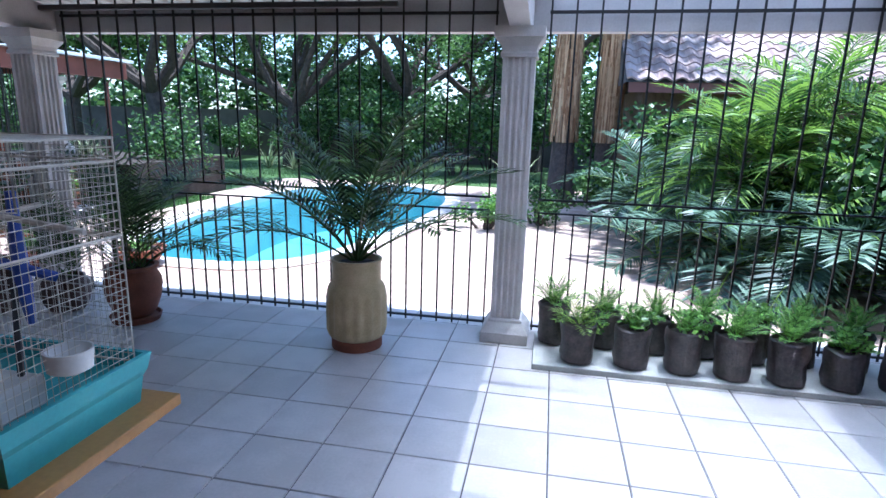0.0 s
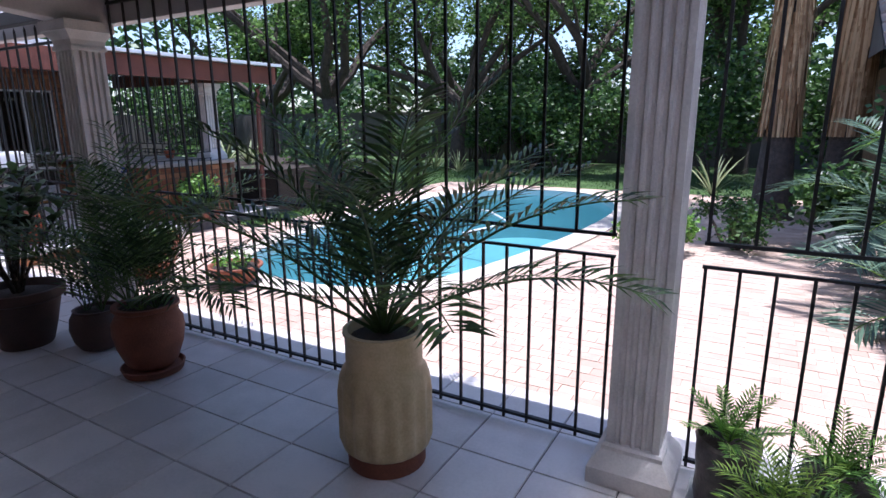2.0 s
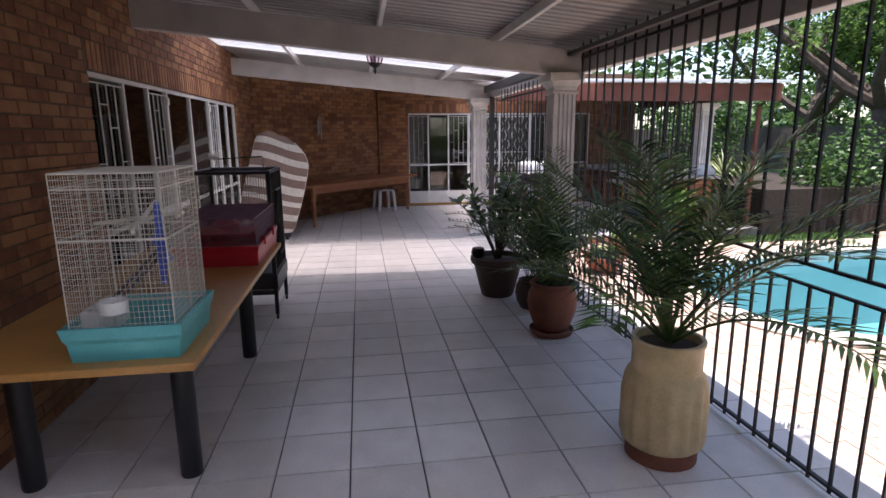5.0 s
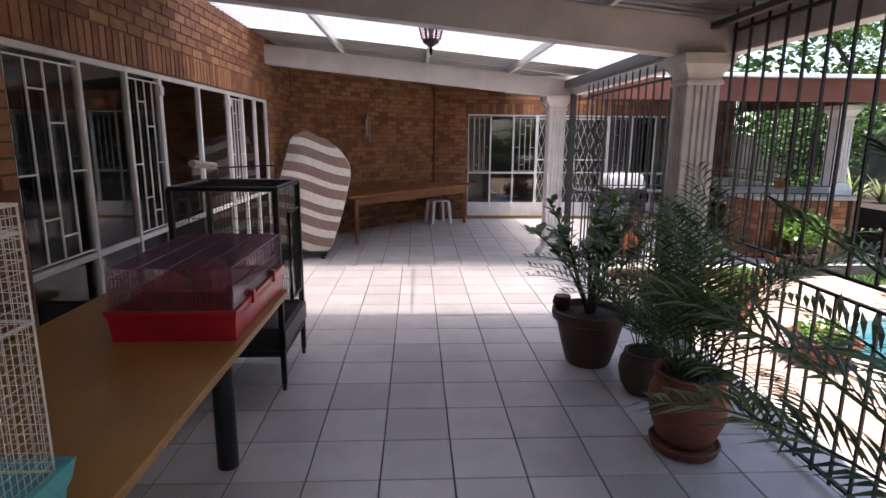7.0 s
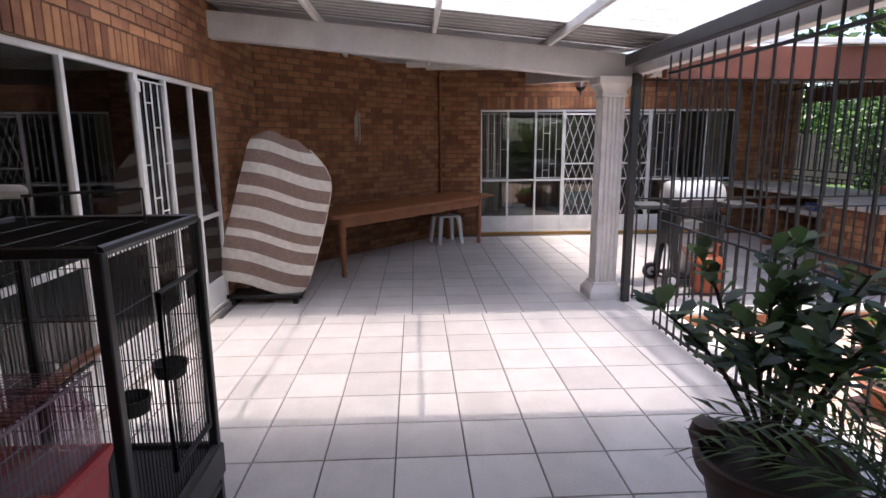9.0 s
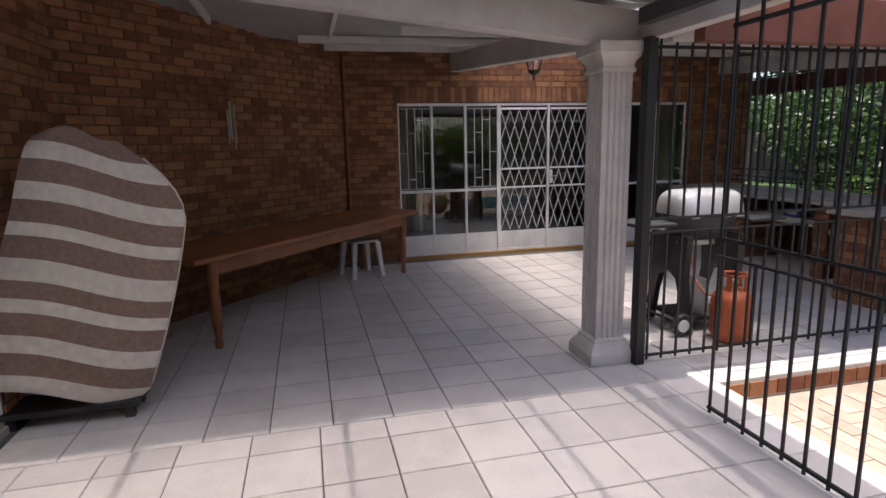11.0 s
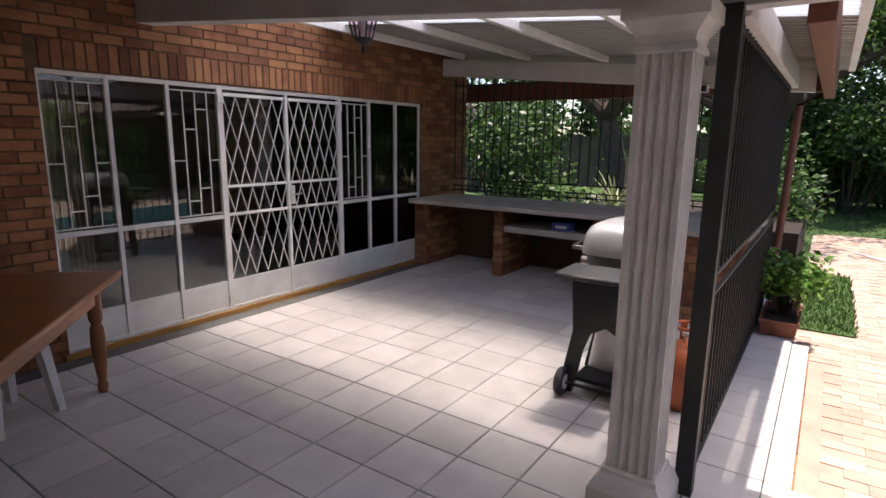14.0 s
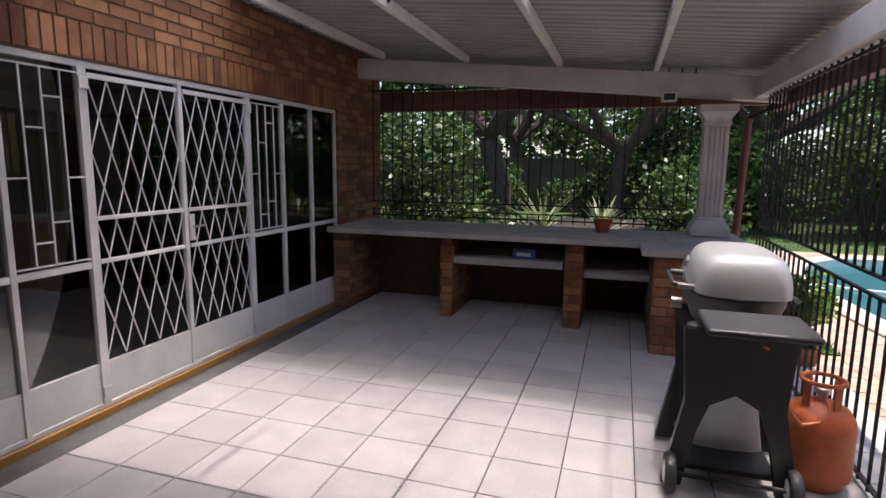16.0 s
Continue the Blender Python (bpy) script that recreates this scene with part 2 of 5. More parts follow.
# ---- mesh helpers ----
class Geo:
    """Gathers faces for one mesh."""

    def __init__(self):
        self.v, self.f, self.mi = [], [], []

    def add(self, vs, fs, mi=0):
        k = len(self.v)
        self.v += [tuple(p) for p in vs]
        self.f += [tuple(k + i for i in q) for q in fs]
        self.mi += [mi] * len(fs)
        return self

    def box(self, x0, x1, y0, y1, z0, z1, m=None, mi=0):
        vs = [Vector((x, y, z)) for z in (z0, z1) for y in (y0, y1) for x in (x0, x1)]
        if m is not None:
            vs = [m @ p for p in vs]
        return self.add(vs, [(0, 2, 3, 1), (4, 5, 7, 6), (0, 1, 5, 4), (2, 6, 7, 3), (0, 4, 6, 2), (1, 3, 7, 5)], mi)

    def tube(self, path, r, n=6, mi=0, cap=True):
        """A round bar along a path; r: one radius, or one a point."""
        path = [Vector(p) for p in path]
        rs = r if isinstance(r, (list, tuple)) else [r] * len(path)
        vs = []
        for i, p in enumerate(path):
            d = (path[min(i + 1, len(path) - 1)] - path[max(i - 1, 0)]).normalized()
            a = d.cross(Vector((0, 0, 1)) if abs(d.z) < 0.95 else Vector((1, 0, 0))).normalized()
            b = d.cross(a)
            vs += [p + rs[i] * (a * math.cos(2 * math.pi * k / n) + b * math.sin(2 * math.pi * k / n)) for k in range(n)]
        fs = [(i * n + k, i * n + (k + 1) % n, (i + 1) * n + (k + 1) % n, (i + 1) * n + k) for i in range(len(path) - 1) for k in range(n)]
        if cap:
            fs += [tuple(range(n)), tuple((len(path) - 1) * n + k for k in reversed(range(n)))]
        return self.add(vs, fs, mi)

    def lathe(self, profile, n=32, at=(0, 0, 0), wave=0.0, waves=0, band=(0, 0), square=False, mi=0):
        """Turns (radius, height) pairs round the z axis; square: a square section; wave: ribs between the heights in band."""
        vs = []
        for r, z in profile:
            for k in range(n):
                a = 2 * math.pi * (k + 0.5) / n
                q = r
                if square:
                    q = r / max(abs(math.cos(a)), abs(math.sin(a)))
                if waves and band[0] <= z <= band[1]:
                    q += wave * math.cos(waves * a)
                vs.append((at[0] + q * math.cos(a), at[1] + q * math.sin(a), at[2] + z))
        m = len(profile)
        fs = [(i * n + k, i * n + (k + 1) % n, (i + 1) * n + (k + 1) % n, (i + 1) * n + k) for i in range(m - 1) for k in range(n)]
        fs += [tuple(reversed(range(n))), tuple((m - 1) * n + k for k in range(n))]
        return self.add(vs, fs, mi)

    def mesh(self, name, mats, smooth=40):
        me = bpy.data.meshes.new(name)
        me.from_pydata(self.v, [], self.f)
        for q in mats if isinstance(mats, (list, tuple)) else [mats]:
            me.materials.append(q)
        if any(self.mi):
            me.polygons.foreach_set("material_index", self.mi)
        if smooth:
            me.polygons.foreach_set("use_smooth", [True] * len(self.f))
            me.set_sharp_from_angle(angle=radians(smooth))
        me.update()
        return me


def part(name, geo, mats, parent=None, label="", bevel=0.0, smooth=40):
    ob = new(name, geo.mesh(name, mats, smooth))
    if parent is not None:
        ob.parent = parent
    if label:
        ob["label"] = label
    if bevel:
        bv = ob.modifiers.new("bevel", "BEVEL")
        bv.width, bv.segments, bv.limit_method = bevel, 2, "ANGLE"
    return ob


def thing(name, label, category, m=None, group="", kind=""):
    ob = new(name)
    ob.empty_display_size = 0.1
    if m is not None:
        ob.matrix_basis = m
    return tagged(ob, label, category, group, kind)


def structure(name, geo, mats, label, category, bevel=0.0, smooth=40):
    return tagged(part(name, geo, mats, None, "", bevel, smooth), label, category, "", "structure")


def box(*a, **k):
    return Geo().box(*a, **k)


# ---- plan ----
WALL_S, WALL_W, WALL_E = -0.37, -10.62, 5.3
EDGE_N, FENCE_Y, FENCE_X = 3.92, 3.55, -6.49
DIAG_A, DIAG_B = Vector((-8.0, WALL_S, 0)), Vector((WALL_W, 1.9, 0))
WING_N = 7.55
OUT_Z = -0.15


def roof_z(y):
    """Underside of the main lean-to sheet."""
    return 2.86 - (y - WALL_S) * 0.098


def wing_z(x):
    """Underside of the wing's sheet."""
    return 2.80 - (x - WALL_W) * 0.085


# ---- floor slabs ----
floor = structure("floor", box(WALL_W - 0.2, WALL_E, -0.6, EDGE_N - 0.02, -0.4, -0.008).box(WALL_W - 0.2, -6.18, EDGE_N - 0.02, 8.3, -0.4, -0.008), GROUT, "veranda floor laid with square off-white tiles", "floor", smooth=0)
ground = structure("ground", Geo().add([(-400, -400, -0.42), (400, -400, -0.42), (400, 400, -0.42), (-400, 400, -0.42), (-5.4, 4.8, -0.42), (-0.4, 4.8, -0.42), (-0.4, 14.2, -0.42), (-5.4, 14.2, -0.42)], [(0, 1, 5, 4), (1, 2, 6, 5), (2, 3, 7, 6), (3, 0, 4, 7)]), GROUND, "garden earth reaching far beyond the wall", "ground", smooth=0)


# ---- walls: solid cores, bricks come at the end ----
def wall_core(name, a, b, z0, z1, holes, thick, label):
    """A wall from a to b with its face on the line; it lies to the right of the way from a to b. holes: (u0, u1, z0, z1)."""
    d = b - a
    length = d.length
    ang = math.atan2(d.y, d.x)
    m = Matrix.Translation(a) @ Matrix.Rotation(ang, 4, "Z")
    g = Geo()
    us = sorted({0.0, length, *[h[0] for h in holes], *[h[1] for h in holes]})
    for u0, u1 in zip(us, us[1:]):
        cut = [h for h in holes if h[0] <= u0 + 1e-6 and h[1] >= u1 - 1e-6]
        z = z0
        for h in sorted(cut, key=lambda q: q[2]):
            if h[2] > z:
                g.box(u0, u1, -thick, 0, z, h[2], m)
            z = h[3]
        if z < z1:
            g.box(u0, u1, -thick, 0, z, z1, m)
    ob = structure(name, g, MORTAR, label, "wall", smooth=0)
    return ob, m, length


W1A, W1B = -1.91, -6.64
W2A, W2B = 2.61, 6.97
WIN_Z0, WIN_Z1 = 0.04, 2.10
DOOR_A, DOOR_B = 0.55, 2.55
south, M_S, L_S = wall_core("wall_south", Vector((-8.0, WALL_S, 0)), Vector((WALL_E, WALL_S, 0)), -0.1, 3.0, [(8.0 + W1B, 8.0 + W1A, WIN_Z0, WIN_Z1), (8.0 + DOOR_A, 8.0 + DOOR_B, -0.1, 2.2)], 0.24, "brown face-brick house wall beside the veranda")
diag, M_D, L_D = wall_core("wall_diagonal", DIAG_B, DIAG_A, -0.1, 3.0, [], 0.24, "brown face-brick wall across the corner")
west, M_W, L_W = wall_core("wall_west", Vector((WALL_W, 8.1, 0)), Vector((WALL_W, 1.9, 0)), -0.1, 3.0, [(8.1 - W2B, 8.1 - W2A, WIN_Z0, WIN_Z1)], 0.24, "brown face-brick wall with steel window front")
east, M_E, L_E = wall_core("wall_east", Vector((WALL_E, WALL_S, 0)), Vector((WALL_E, EDGE_N, 0)), -0.1, 3.0, [], 0.24, "brown face-brick end wall")

# rooms behind the glass; their dimness is painted in with one dark colour
structure("wall_room_1", box(-7.9, -0.6, -4.2, -4.1, 0, 2.9).box(-7.9, -7.8, -4.1, -0.62, 0, 2.9).box(-0.7, -0.6, -4.1, -0.62, 0, 2.9), ROOMSHADE, "plaster walls of the room behind, coloured dark for shade", "wall", smooth=0)
structure("floor_room_1", box(-7.9, -0.6, -4.2, -0.62, -0.1, 0.0), ROOMSHADE, "room floor coloured dark for shade", "floor", smooth=0)
structure("ceiling_room_1", box(-7.9, -0.6, -4.2, -0.62, 2.7, 2.8), ROOMSHADE, "room ceiling coloured dark for shade", "ceiling", smooth=0)
structure("wall_room_2", box(-14.6, -14.5, 1.9, 8.1, 0, 2.9).box(-14.5, -10.87, 1.8, 1.9, 0, 2.9).box(-14.5, -10.87, 8.1, 8.2, 0, 2.9), ROOMSHADE, "plaster walls of the room behind, coloured dark for shade", "wall", smooth=0)
structure("floor_room_2", box(-14.5, -10.87, 1.9, 8.1, -0.1, 0.0), ROOMSHADE, "room floor coloured dark for shade", "floor", smooth=0)
structure("ceiling_room_2", box(-14.5, -10.87, 1.9, 8.1, 2.7, 2.8), ROOMSHADE, "room ceiling coloured dark for shade", "ceiling", smooth=0)


structure("wall_room_3", box(0.0, 3.1, -3.6, -3.5, 0, 2.9).box(0.0, 0.1, -3.5, -0.62, 0, 2.9).box(3.0, 3.1, -3.5, -0.62, 0, 2.9), ROOMSHADE, "plaster walls of the passage, coloured dark for shade", "wall", smooth=0)
structure("floor_room_3", box(0.0, 3.1, -3.5, -0.605, -0.1, -0.002), ROOMSHADE, "passage floor coloured dark for shade", "floor", smooth=0)
structure("ceiling_room_3", box(0.0, 3.1, -3.6, -0.62, 2.7, 2.8), ROOMSHADE, "passage ceiling coloured dark for shade", "ceiling", smooth=0)

# ---- roofs ----
def corrugated(name, u0, u1, v0, v1, place, mat, label, pitch=0.125):
    """Ribbed sheet: ribs follow v, waves run along u; place(u, v, h) gives the point."""
    g = Geo()
    us, u = [], u0
    prof = [(0.0, 0.0), (0.42, 0.0), (0.52, 0.028), (0.80, 0.028), (0.90, 0.0)]
    while u < u1 - 1e-6:
        for f, h in prof:
            if u + f * pitch <= u1:
                us.append((u + f * pitch, h))
        u += pitch
    us.append((u1, 0.0))
    n = len(us)
    vs = [place(a, v, h + t) for t in (0.0, 0.002) for v in (v0, v1) for a, h in us]
    fs = []
    for i in range(n - 1):
        fs.append((i, i + 1, n + i + 1, n + i))
        if mat is not CLEARSHEET:
            fs.append((2 * n + i, 3 * n + i, 3 * n + i + 1, 2 * n + i + 1))
    g.add(vs, fs)
    return structure(name, g, mat, label, "roof", smooth=0)


def main_place(u, v, h):
    return (u, v, roof_z(v) + h)


def wing_place(u, v, h):
    return (v, u, wing_z(v) + h)


ROOF_N = 3.98
corrugated("ceiling_1", -6.72, -5.95, -0.6, ROOF_N, main_place, SHEET, "grey ribbed roof sheets on purlins")
g = Geo()
xs = [-6.72 - 0.0625 * k for k in range(67)]
vs = []
for k, x in enumerate(xs):
    rise = 0.022 * (k % 2)
    hip = min(3.6, max(-0.5, WALL_S + (2.86 - wing_z(x)) / 0.098))
    vs += [(x, -0.6, roof_z(-0.6) + rise), (x, hip, wing_z(x) + rise), (x, 3.78, wing_z(x) + rise)]
g.add(vs, [(3 * k + i, 3 * k + i + 1, 3 * k + i + 4, 3 * k + i + 3) for k in range(66) for i in range(2)])
structure("ceiling_8", g, SHEET, "grey ribbed roof sheets folded over the corner", "roof", smooth=0)
corrugated("ceiling_2", -5.95, -3.95, -0.6, ROOF_N, main_place, CLEARSHEET, "white translucent ribbed roof sheets letting daylight through")
corrugated("ceiling_3", -3.95, 1.2, -0.6, ROOF_N, main_place, SHEET, "grey ribbed roof sheets on purlins")
corrugated("ceiling_4", 1.2, 3.2, -0.6, ROOF_N, main_place, CLEARSHEET, "white translucent ribbed roof sheets letting daylight through")
corrugated("ceiling_5", 3.2, 5.5, -0.6, ROOF_N, main_place, SHEET, "grey ribbed roof sheets on purlins")
corrugated("ceiling_6", 3.74, 5.25, -10.85, -6.05, wing_place, CLEARSHEET, "white translucent ribbed sheets over the braai wing")
corrugated("ceiling_7", 5.25, 8.35, -10.85, -6.05, wing_place, SHEET, "grey ribbed sheets over the braai wing")

# purlins and beams
for y, x0 in ((0.62, -8.9), (1.70, -8.9), (2.79, -7.7)):
    g = Geo()
    z = roof_z(y)
    g.box(x0, WALL_E, y - 0.019, y + 0.019, z - 0.075, z - 0.002)
    structure("trim_purlin", g, WHITE, "white timber purlin under the roof sheets", "purlin", 0.004)
for x, y0 in ((-10.3, 1.7), (-9.33, 1.4), (-8.35, 2.3), (-7.43, 3.0)):
    g = Geo()
    z = wing_z(x)
    g.box(x - 0.025, x + 0.025, y0, 7.5, z - 0.075, z - 0.002)
    structure("trim_purlin", g, WHITE, "white timber purlin under the roof sheets", "purlin", 0.004)


def sloped_beam(x, y0, y1, w, depth, drop):
    g = Geo()
    vs = []
    for y in (y0, y1):
        z = roof_z(y) - drop
        vs += [(x - w, y, z - depth), (x + w, y, z - depth), (x + w, y, z), (x - w, y, z)]
    g.add(vs, [(0, 1, 2, 3), (7, 6, 5, 4), (0, 4, 5, 1), (1, 5, 6, 2), (2, 6, 7, 3), (3, 7, 4, 0)])
    return structure("trim_beam", g, BEAM, "off-white sloping roof beam on columns", "beam", 0.006)


COL_Y = 3.42
COLS = (1.02, -2.87, -6.68)
for x in COLS:
    sloped_beam(x, WALL_S, COL_Y + 0.2, 0.07, 0.24, 0.077)
g = Geo()
vs = []
for x in (WALL_W, -6.76):
    z = wing_z(x) - 0.077
    vs += [(x, 3.33, z - 0.22), (x, 3.47, z - 0.22), (x, 3.47, z), (x, 3.33, z)]
g.add(vs, [(0, 1, 2, 3), (7, 6, 5, 4), (0, 4, 5, 1), (1, 5, 6, 2), (2, 6, 7, 3), (3, 7, 4, 0)])
structure("trim_beam_wing", g, BEAM, "off-white roof beam into the brick wall", "beam", 0.006)
g = Geo()
vs = []
for x in (WALL_W, -6.3):
    z = wing_z(x) - 0.077
    vs += [(x, 7.48, z - 0.22), (x, 7.6, z - 0.22), (x, 7.6, z), (x, 7.48, z)]
g.add(vs, [(0, 1, 2, 3), (7, 6, 5, 4), (0, 4, 5, 1), (1, 5, 6, 2), (2, 6, 7, 3), (3, 7, 4, 0)])
structure("trim_beam_end", g, BEAM, "off-white end beam of the wing", "beam", 0.006)
structure("trim_plate", box(-6.62, WALL_E, 3.60, 3.70, 2.20, 2.42), BEAM, "off-white plate beam above the fence", "beam", 0.006)
structure("trim_gutter", box(-6.4, -2.95, 3.44, 3.52, 2.26, 2.36).box(-2.8, 0.15, 3.44, 3.49, 2.345, 2.385), GUTTER, "dark steel rail hung along the plate beam", "rail", 0.006)
structure("trim_fascia", box(-6.24, -6.14, 3.72, 8.4, 2.13, 2.40), FASCIA, "red-brown fascia board along the wing roof", "fascia", 0.006)
structure("trim_roof_edge", box(-6.06, -6.0, 3.74, 8.42, 2.405, 2.45), ROOFTOP, "white roof sheet edge along the wing", "roof edge", 0.004)
structure("trim_fascia_end", box(-10.85, -6.24, 8.3, 8.4, 2.20, 2.44), FASCIA, "red-brown fascia board at the wing's end", "fascia", 0.006)
structure("trim_wing_plate", box(-6.56, -6.44, 3.72, 7.5, 2.18, 2.36), BEAM, "off-white plate beam of the wing", "beam", 0.006)


# ---- columns ----
def fluted_shaft(half, z0, z1):
    """A square shaft with four grooves a face."""
    loop = []
    n = 4
    w = 2 * half
    for side in range(4):
        c, s = math.cos(side * math.pi / 2), math.sin(side * math.pi / 2)
        pts = [(-half, -half)]
        for k in range(n):
            a = -half + w * (0.10 + 0.8 * k / n)
            b = a + w * 0.8 / n
            pts += [(a + 0.006, -half), (a + 0.014, -half + 0.017), (b - 0.014, -half + 0.017), (b - 0.006, -half)]
        loop += [(c * px - s * py, s * px + c * py) for px, py in pts]
    m = len(loop)
    g = Geo()
    g.add([(x, y, z) for z in (z0, z1) for x, y in loop], [(k, (k + 1) % m, m + (k + 1) % m, m + k) for k in range(m)])
    return g


def column(x, y, z=0.0, top=2.19):
    c = thing("column", "square fluted off-white cast stone column with moulded base", "column", pose(x, y, z), "veranda columns")
    sq = dict(n=4, square=True)
    part("plinth", Geo().lathe([(0.166, 0), (0.172, 0.006), (0.172, 0.078), (0.164, 0.09), (0.158, 0.105), (0.136, 0.135), (0.124, 0.15), (0.124, 0.168), (0.114, 0.178)], **sq), STONE, c, smooth=25)
    part("shaft", fluted_shaft(0.107, 0.178, top - 0.19), STONE, c, smooth=0)
    part("capital", Geo().lathe([(0.11, top - 0.19), (0.122, top - 0.185), (0.122, top - 0.165), (0.112, top - 0.15), (0.118, top - 0.12), (0.145, top - 0.085), (0.155, top - 0.07), (0.165, top - 0.065), (0.165, top)], **sq), STONE, c, smooth=25)
    return c


for x in COLS:
    column(x, COL_Y)
column(-6.86, 7.52, 0.885, 2.12 - 0.885)


# ---- fences ----
def bar(g, x, y, z0, z1, r=0.0065, tip=True):
    g.box(x - r, x + r, y - r, y + r, z0, z1 - (0.03 if tip else 0))
    if tip:
        k = len(g.v)
        g.v += [(x - r, y - r, z1 - 0.03), (x + r, y - r, z1 - 0.03), (x + r, y + r, z1 - 0.03), (x - r, y + r, z1 - 0.03), (x, y, z1)]
        g.f += [(k, k + 1, k + 4), (k + 1, k + 2, k + 4), (k + 2, k + 3, k + 4), (k + 3, k, k + 4)]
        g.mi += [0] * 4


def fence(length, m, label, low=0.124, high=0.165, tall=2.47, split=0.94):
    f = thing("fence", label, "fence", m, "veranda fence panels")
    for name, z0, z1 in (("bottom_rail", 0.045, 0.06), ("middle_rail", split - 0.012, split), ("middle_rail", split + 0.085, split + 0.1), ("top_rail", tall - 0.16, tall - 0.14)):
        part(name, box(0, length, -0.011, 0.011, z0, z1), IRON, f, smooth=0)
    g = Geo()
    bar(g, 0, 0, 0.02, split, tip=False)
    low_mesh = g.mesh("bar", IRON, 0)
    g = Geo()
    bar(g, 0, 0, split + 0.09, tall)
    high_mesh = g.mesh("bar", IRON, 0)
    for pitch, me in ((low, low_mesh), (high, high_mesh)):
        n = int(length / pitch)
        for i in range(n + 1):
            b = new("bar", me)
            b.parent = f
            b.location = (min(length - 0.01, 0.012 + i * (length - 0.024) / n), 0, 0)
    return f


fence(3.55, pose(-2.70, FENCE_Y, 0), "black steel bar fence between stone columns")
fence(2.68, pose(-5.70, FENCE_Y, 0), "black steel bar fence between stone columns", tall=2.27)
fence(4.05, pose(1.20, FENCE_Y, 0), "black steel bar fence behind the nursery bags")
fence(3.55, pose(FENCE_X, 3.66, 0, 0, 0, 90), "black steel bar fence beside the braai wing", 0.115, 0.115, 2.30)
fence(3.45, pose(-10.5, 7.62, 0.90, 0, 0, 0), "black steel bars above the brick counter", 0.12, 0.12, 1.62, 0.12)
post = tagged(part("gate_post", box(-6.53, -6.45, 3.56, 3.63, 0.0, 2.21), IRON, None, "", 0.004), "black square steel gate post beside the column", "post")


# ---- steel window fronts ----
def window_front(name, label, m, cells, door, trellis, barred, handle_u):
    """cells: the edges along u; door: first and last cell of the double door; barred: cells with burglar bars."""
    w = thing(name, label, "window", m, "", "structure")
    z0, z1, mid, low = WIN_Z0, WIN_Z1, 0.93, 0.32
    g = Geo()
    d = 0.02
    g.box(cells[0], cells[-1], -d, d, z1 - 0.035, z1)
    g.box(cells[0], cells[-1], -d, d, z0, z0 + 0.03)
    for i, u in enumerate(cells):
        wide = 0.028 if i in (door[0], door[1] + 1) else 0.017
        g.box(u - wide, u + wide, -d - 0.002, d + 0.002, z0, z1)
    part("window_frame", g, WHITE, w, "white painted steel frame", 0.003, 0)
    for i, (a, b) in enumerate(zip(cells, cells[1:])):
        is_door = door[0] <= i <= door[1]
        if not (is_door and trellis):
            part("crossbar", box(a + 0.017, b - 0.017, -0.016, 0.016, mid - 0.018, mid + 0.018), WHITE, w, "", 0, 0)
        part("kick_panel", box(a + 0.017, b - 0.017, -0.01, 0.01, z0 + 0.03, low), WHITE, w, "white sheet steel panel", 0.002, 0)
        p = part("pane", box(a + 0.015, b - 0.015, -0.0035, -0.0005, low, z1 - 0.035), GLASS, w, "", 0, 0)
        p.visible_shadow = False
        if i in barred:
            g = Geo()
            span = b - a
            r = 0.0045
            y = 0.012
            top, bot = z1 - 0.07, mid + 0.04
            for f in (0.03, 0.27, 0.5, 0.73, 0.97):
                g.box(a + f * span - r, a + f * span + r, y - r, y + r, bot, top)
            for q in (bot, top):
                g.box(a + 0.03 * span, a + 0.97 * span, y - r, y + r, q - r, q + r)
            for f0, f1, q in ((0.03, 0.27, 0.45), (0.73, 0.97, 0.45), (0.27, 0.5, 0.70), (0.5, 0.73, 0.22), (0.5, 0.73, 0.86), (0.27, 0.5, 0.12)):
                zz = bot + q * (top - bot)
                g.box(a + f0 * span, a + f1 * span, y - r, y + r, zz - r, zz + r)
            part("burglar_bars", g, WHITE, w, "white steel burglar bars", 0, 0)
    if trellis:
        for i in (door[0], door[1]):
            a, b = cells[i] + 0.03, cells[i + 1] - 0.03
            g = Geo()
            n = 5
            step = (b - a) / n
            zb, zt = low + 0.02, z1 - 0.09
            rows = 8
            dz = (zt - zb) / rows
            y = 0.012
            r = 0.0055
            for k in range(n):
                for j in range(rows):
                    u, z = a + k * step, zb + j * dz
                    for p, q in (((u, z), (u + step / 2, z + dz)), ((u + step, z), (u + step / 2, z + dz))) if j % 2 == 0 else (((u + step / 2, z), (u, z + dz)), ((u + step / 2, z), (u + step, z + dz))):
                        g.tube([(p[0], y, p[1]), (q[0], y, q[1])], r, 4, cap=False)
            t = part("security_gate", g, WHITE, w, "white steel trellis gate", 0, 0)
            part("gate_frame", box(a, b, 0.004, 0.024, zt, zt + 0.03).box(a, b, 0.004, 0.024, 1.19, 1.215).box(a, b, 0.004, 0.024, 0.93, 0.955), WHITE, t, "", 0.002, 0)
    h = part("lock_plate", box(handle_u - 0.022, handle_u + 0.022, 0.022, 0.036, 0.98, 1.17), WHITE, w, "white lock plate", 0.003)
    part("door_handle", Geo().tube([(handle_u, 0.036, 1.08), (handle_u, 0.06, 1.08), (handle_u + 0.09, 0.062, 1.085)], 0.008), STEEL, h, "steel lever handle")
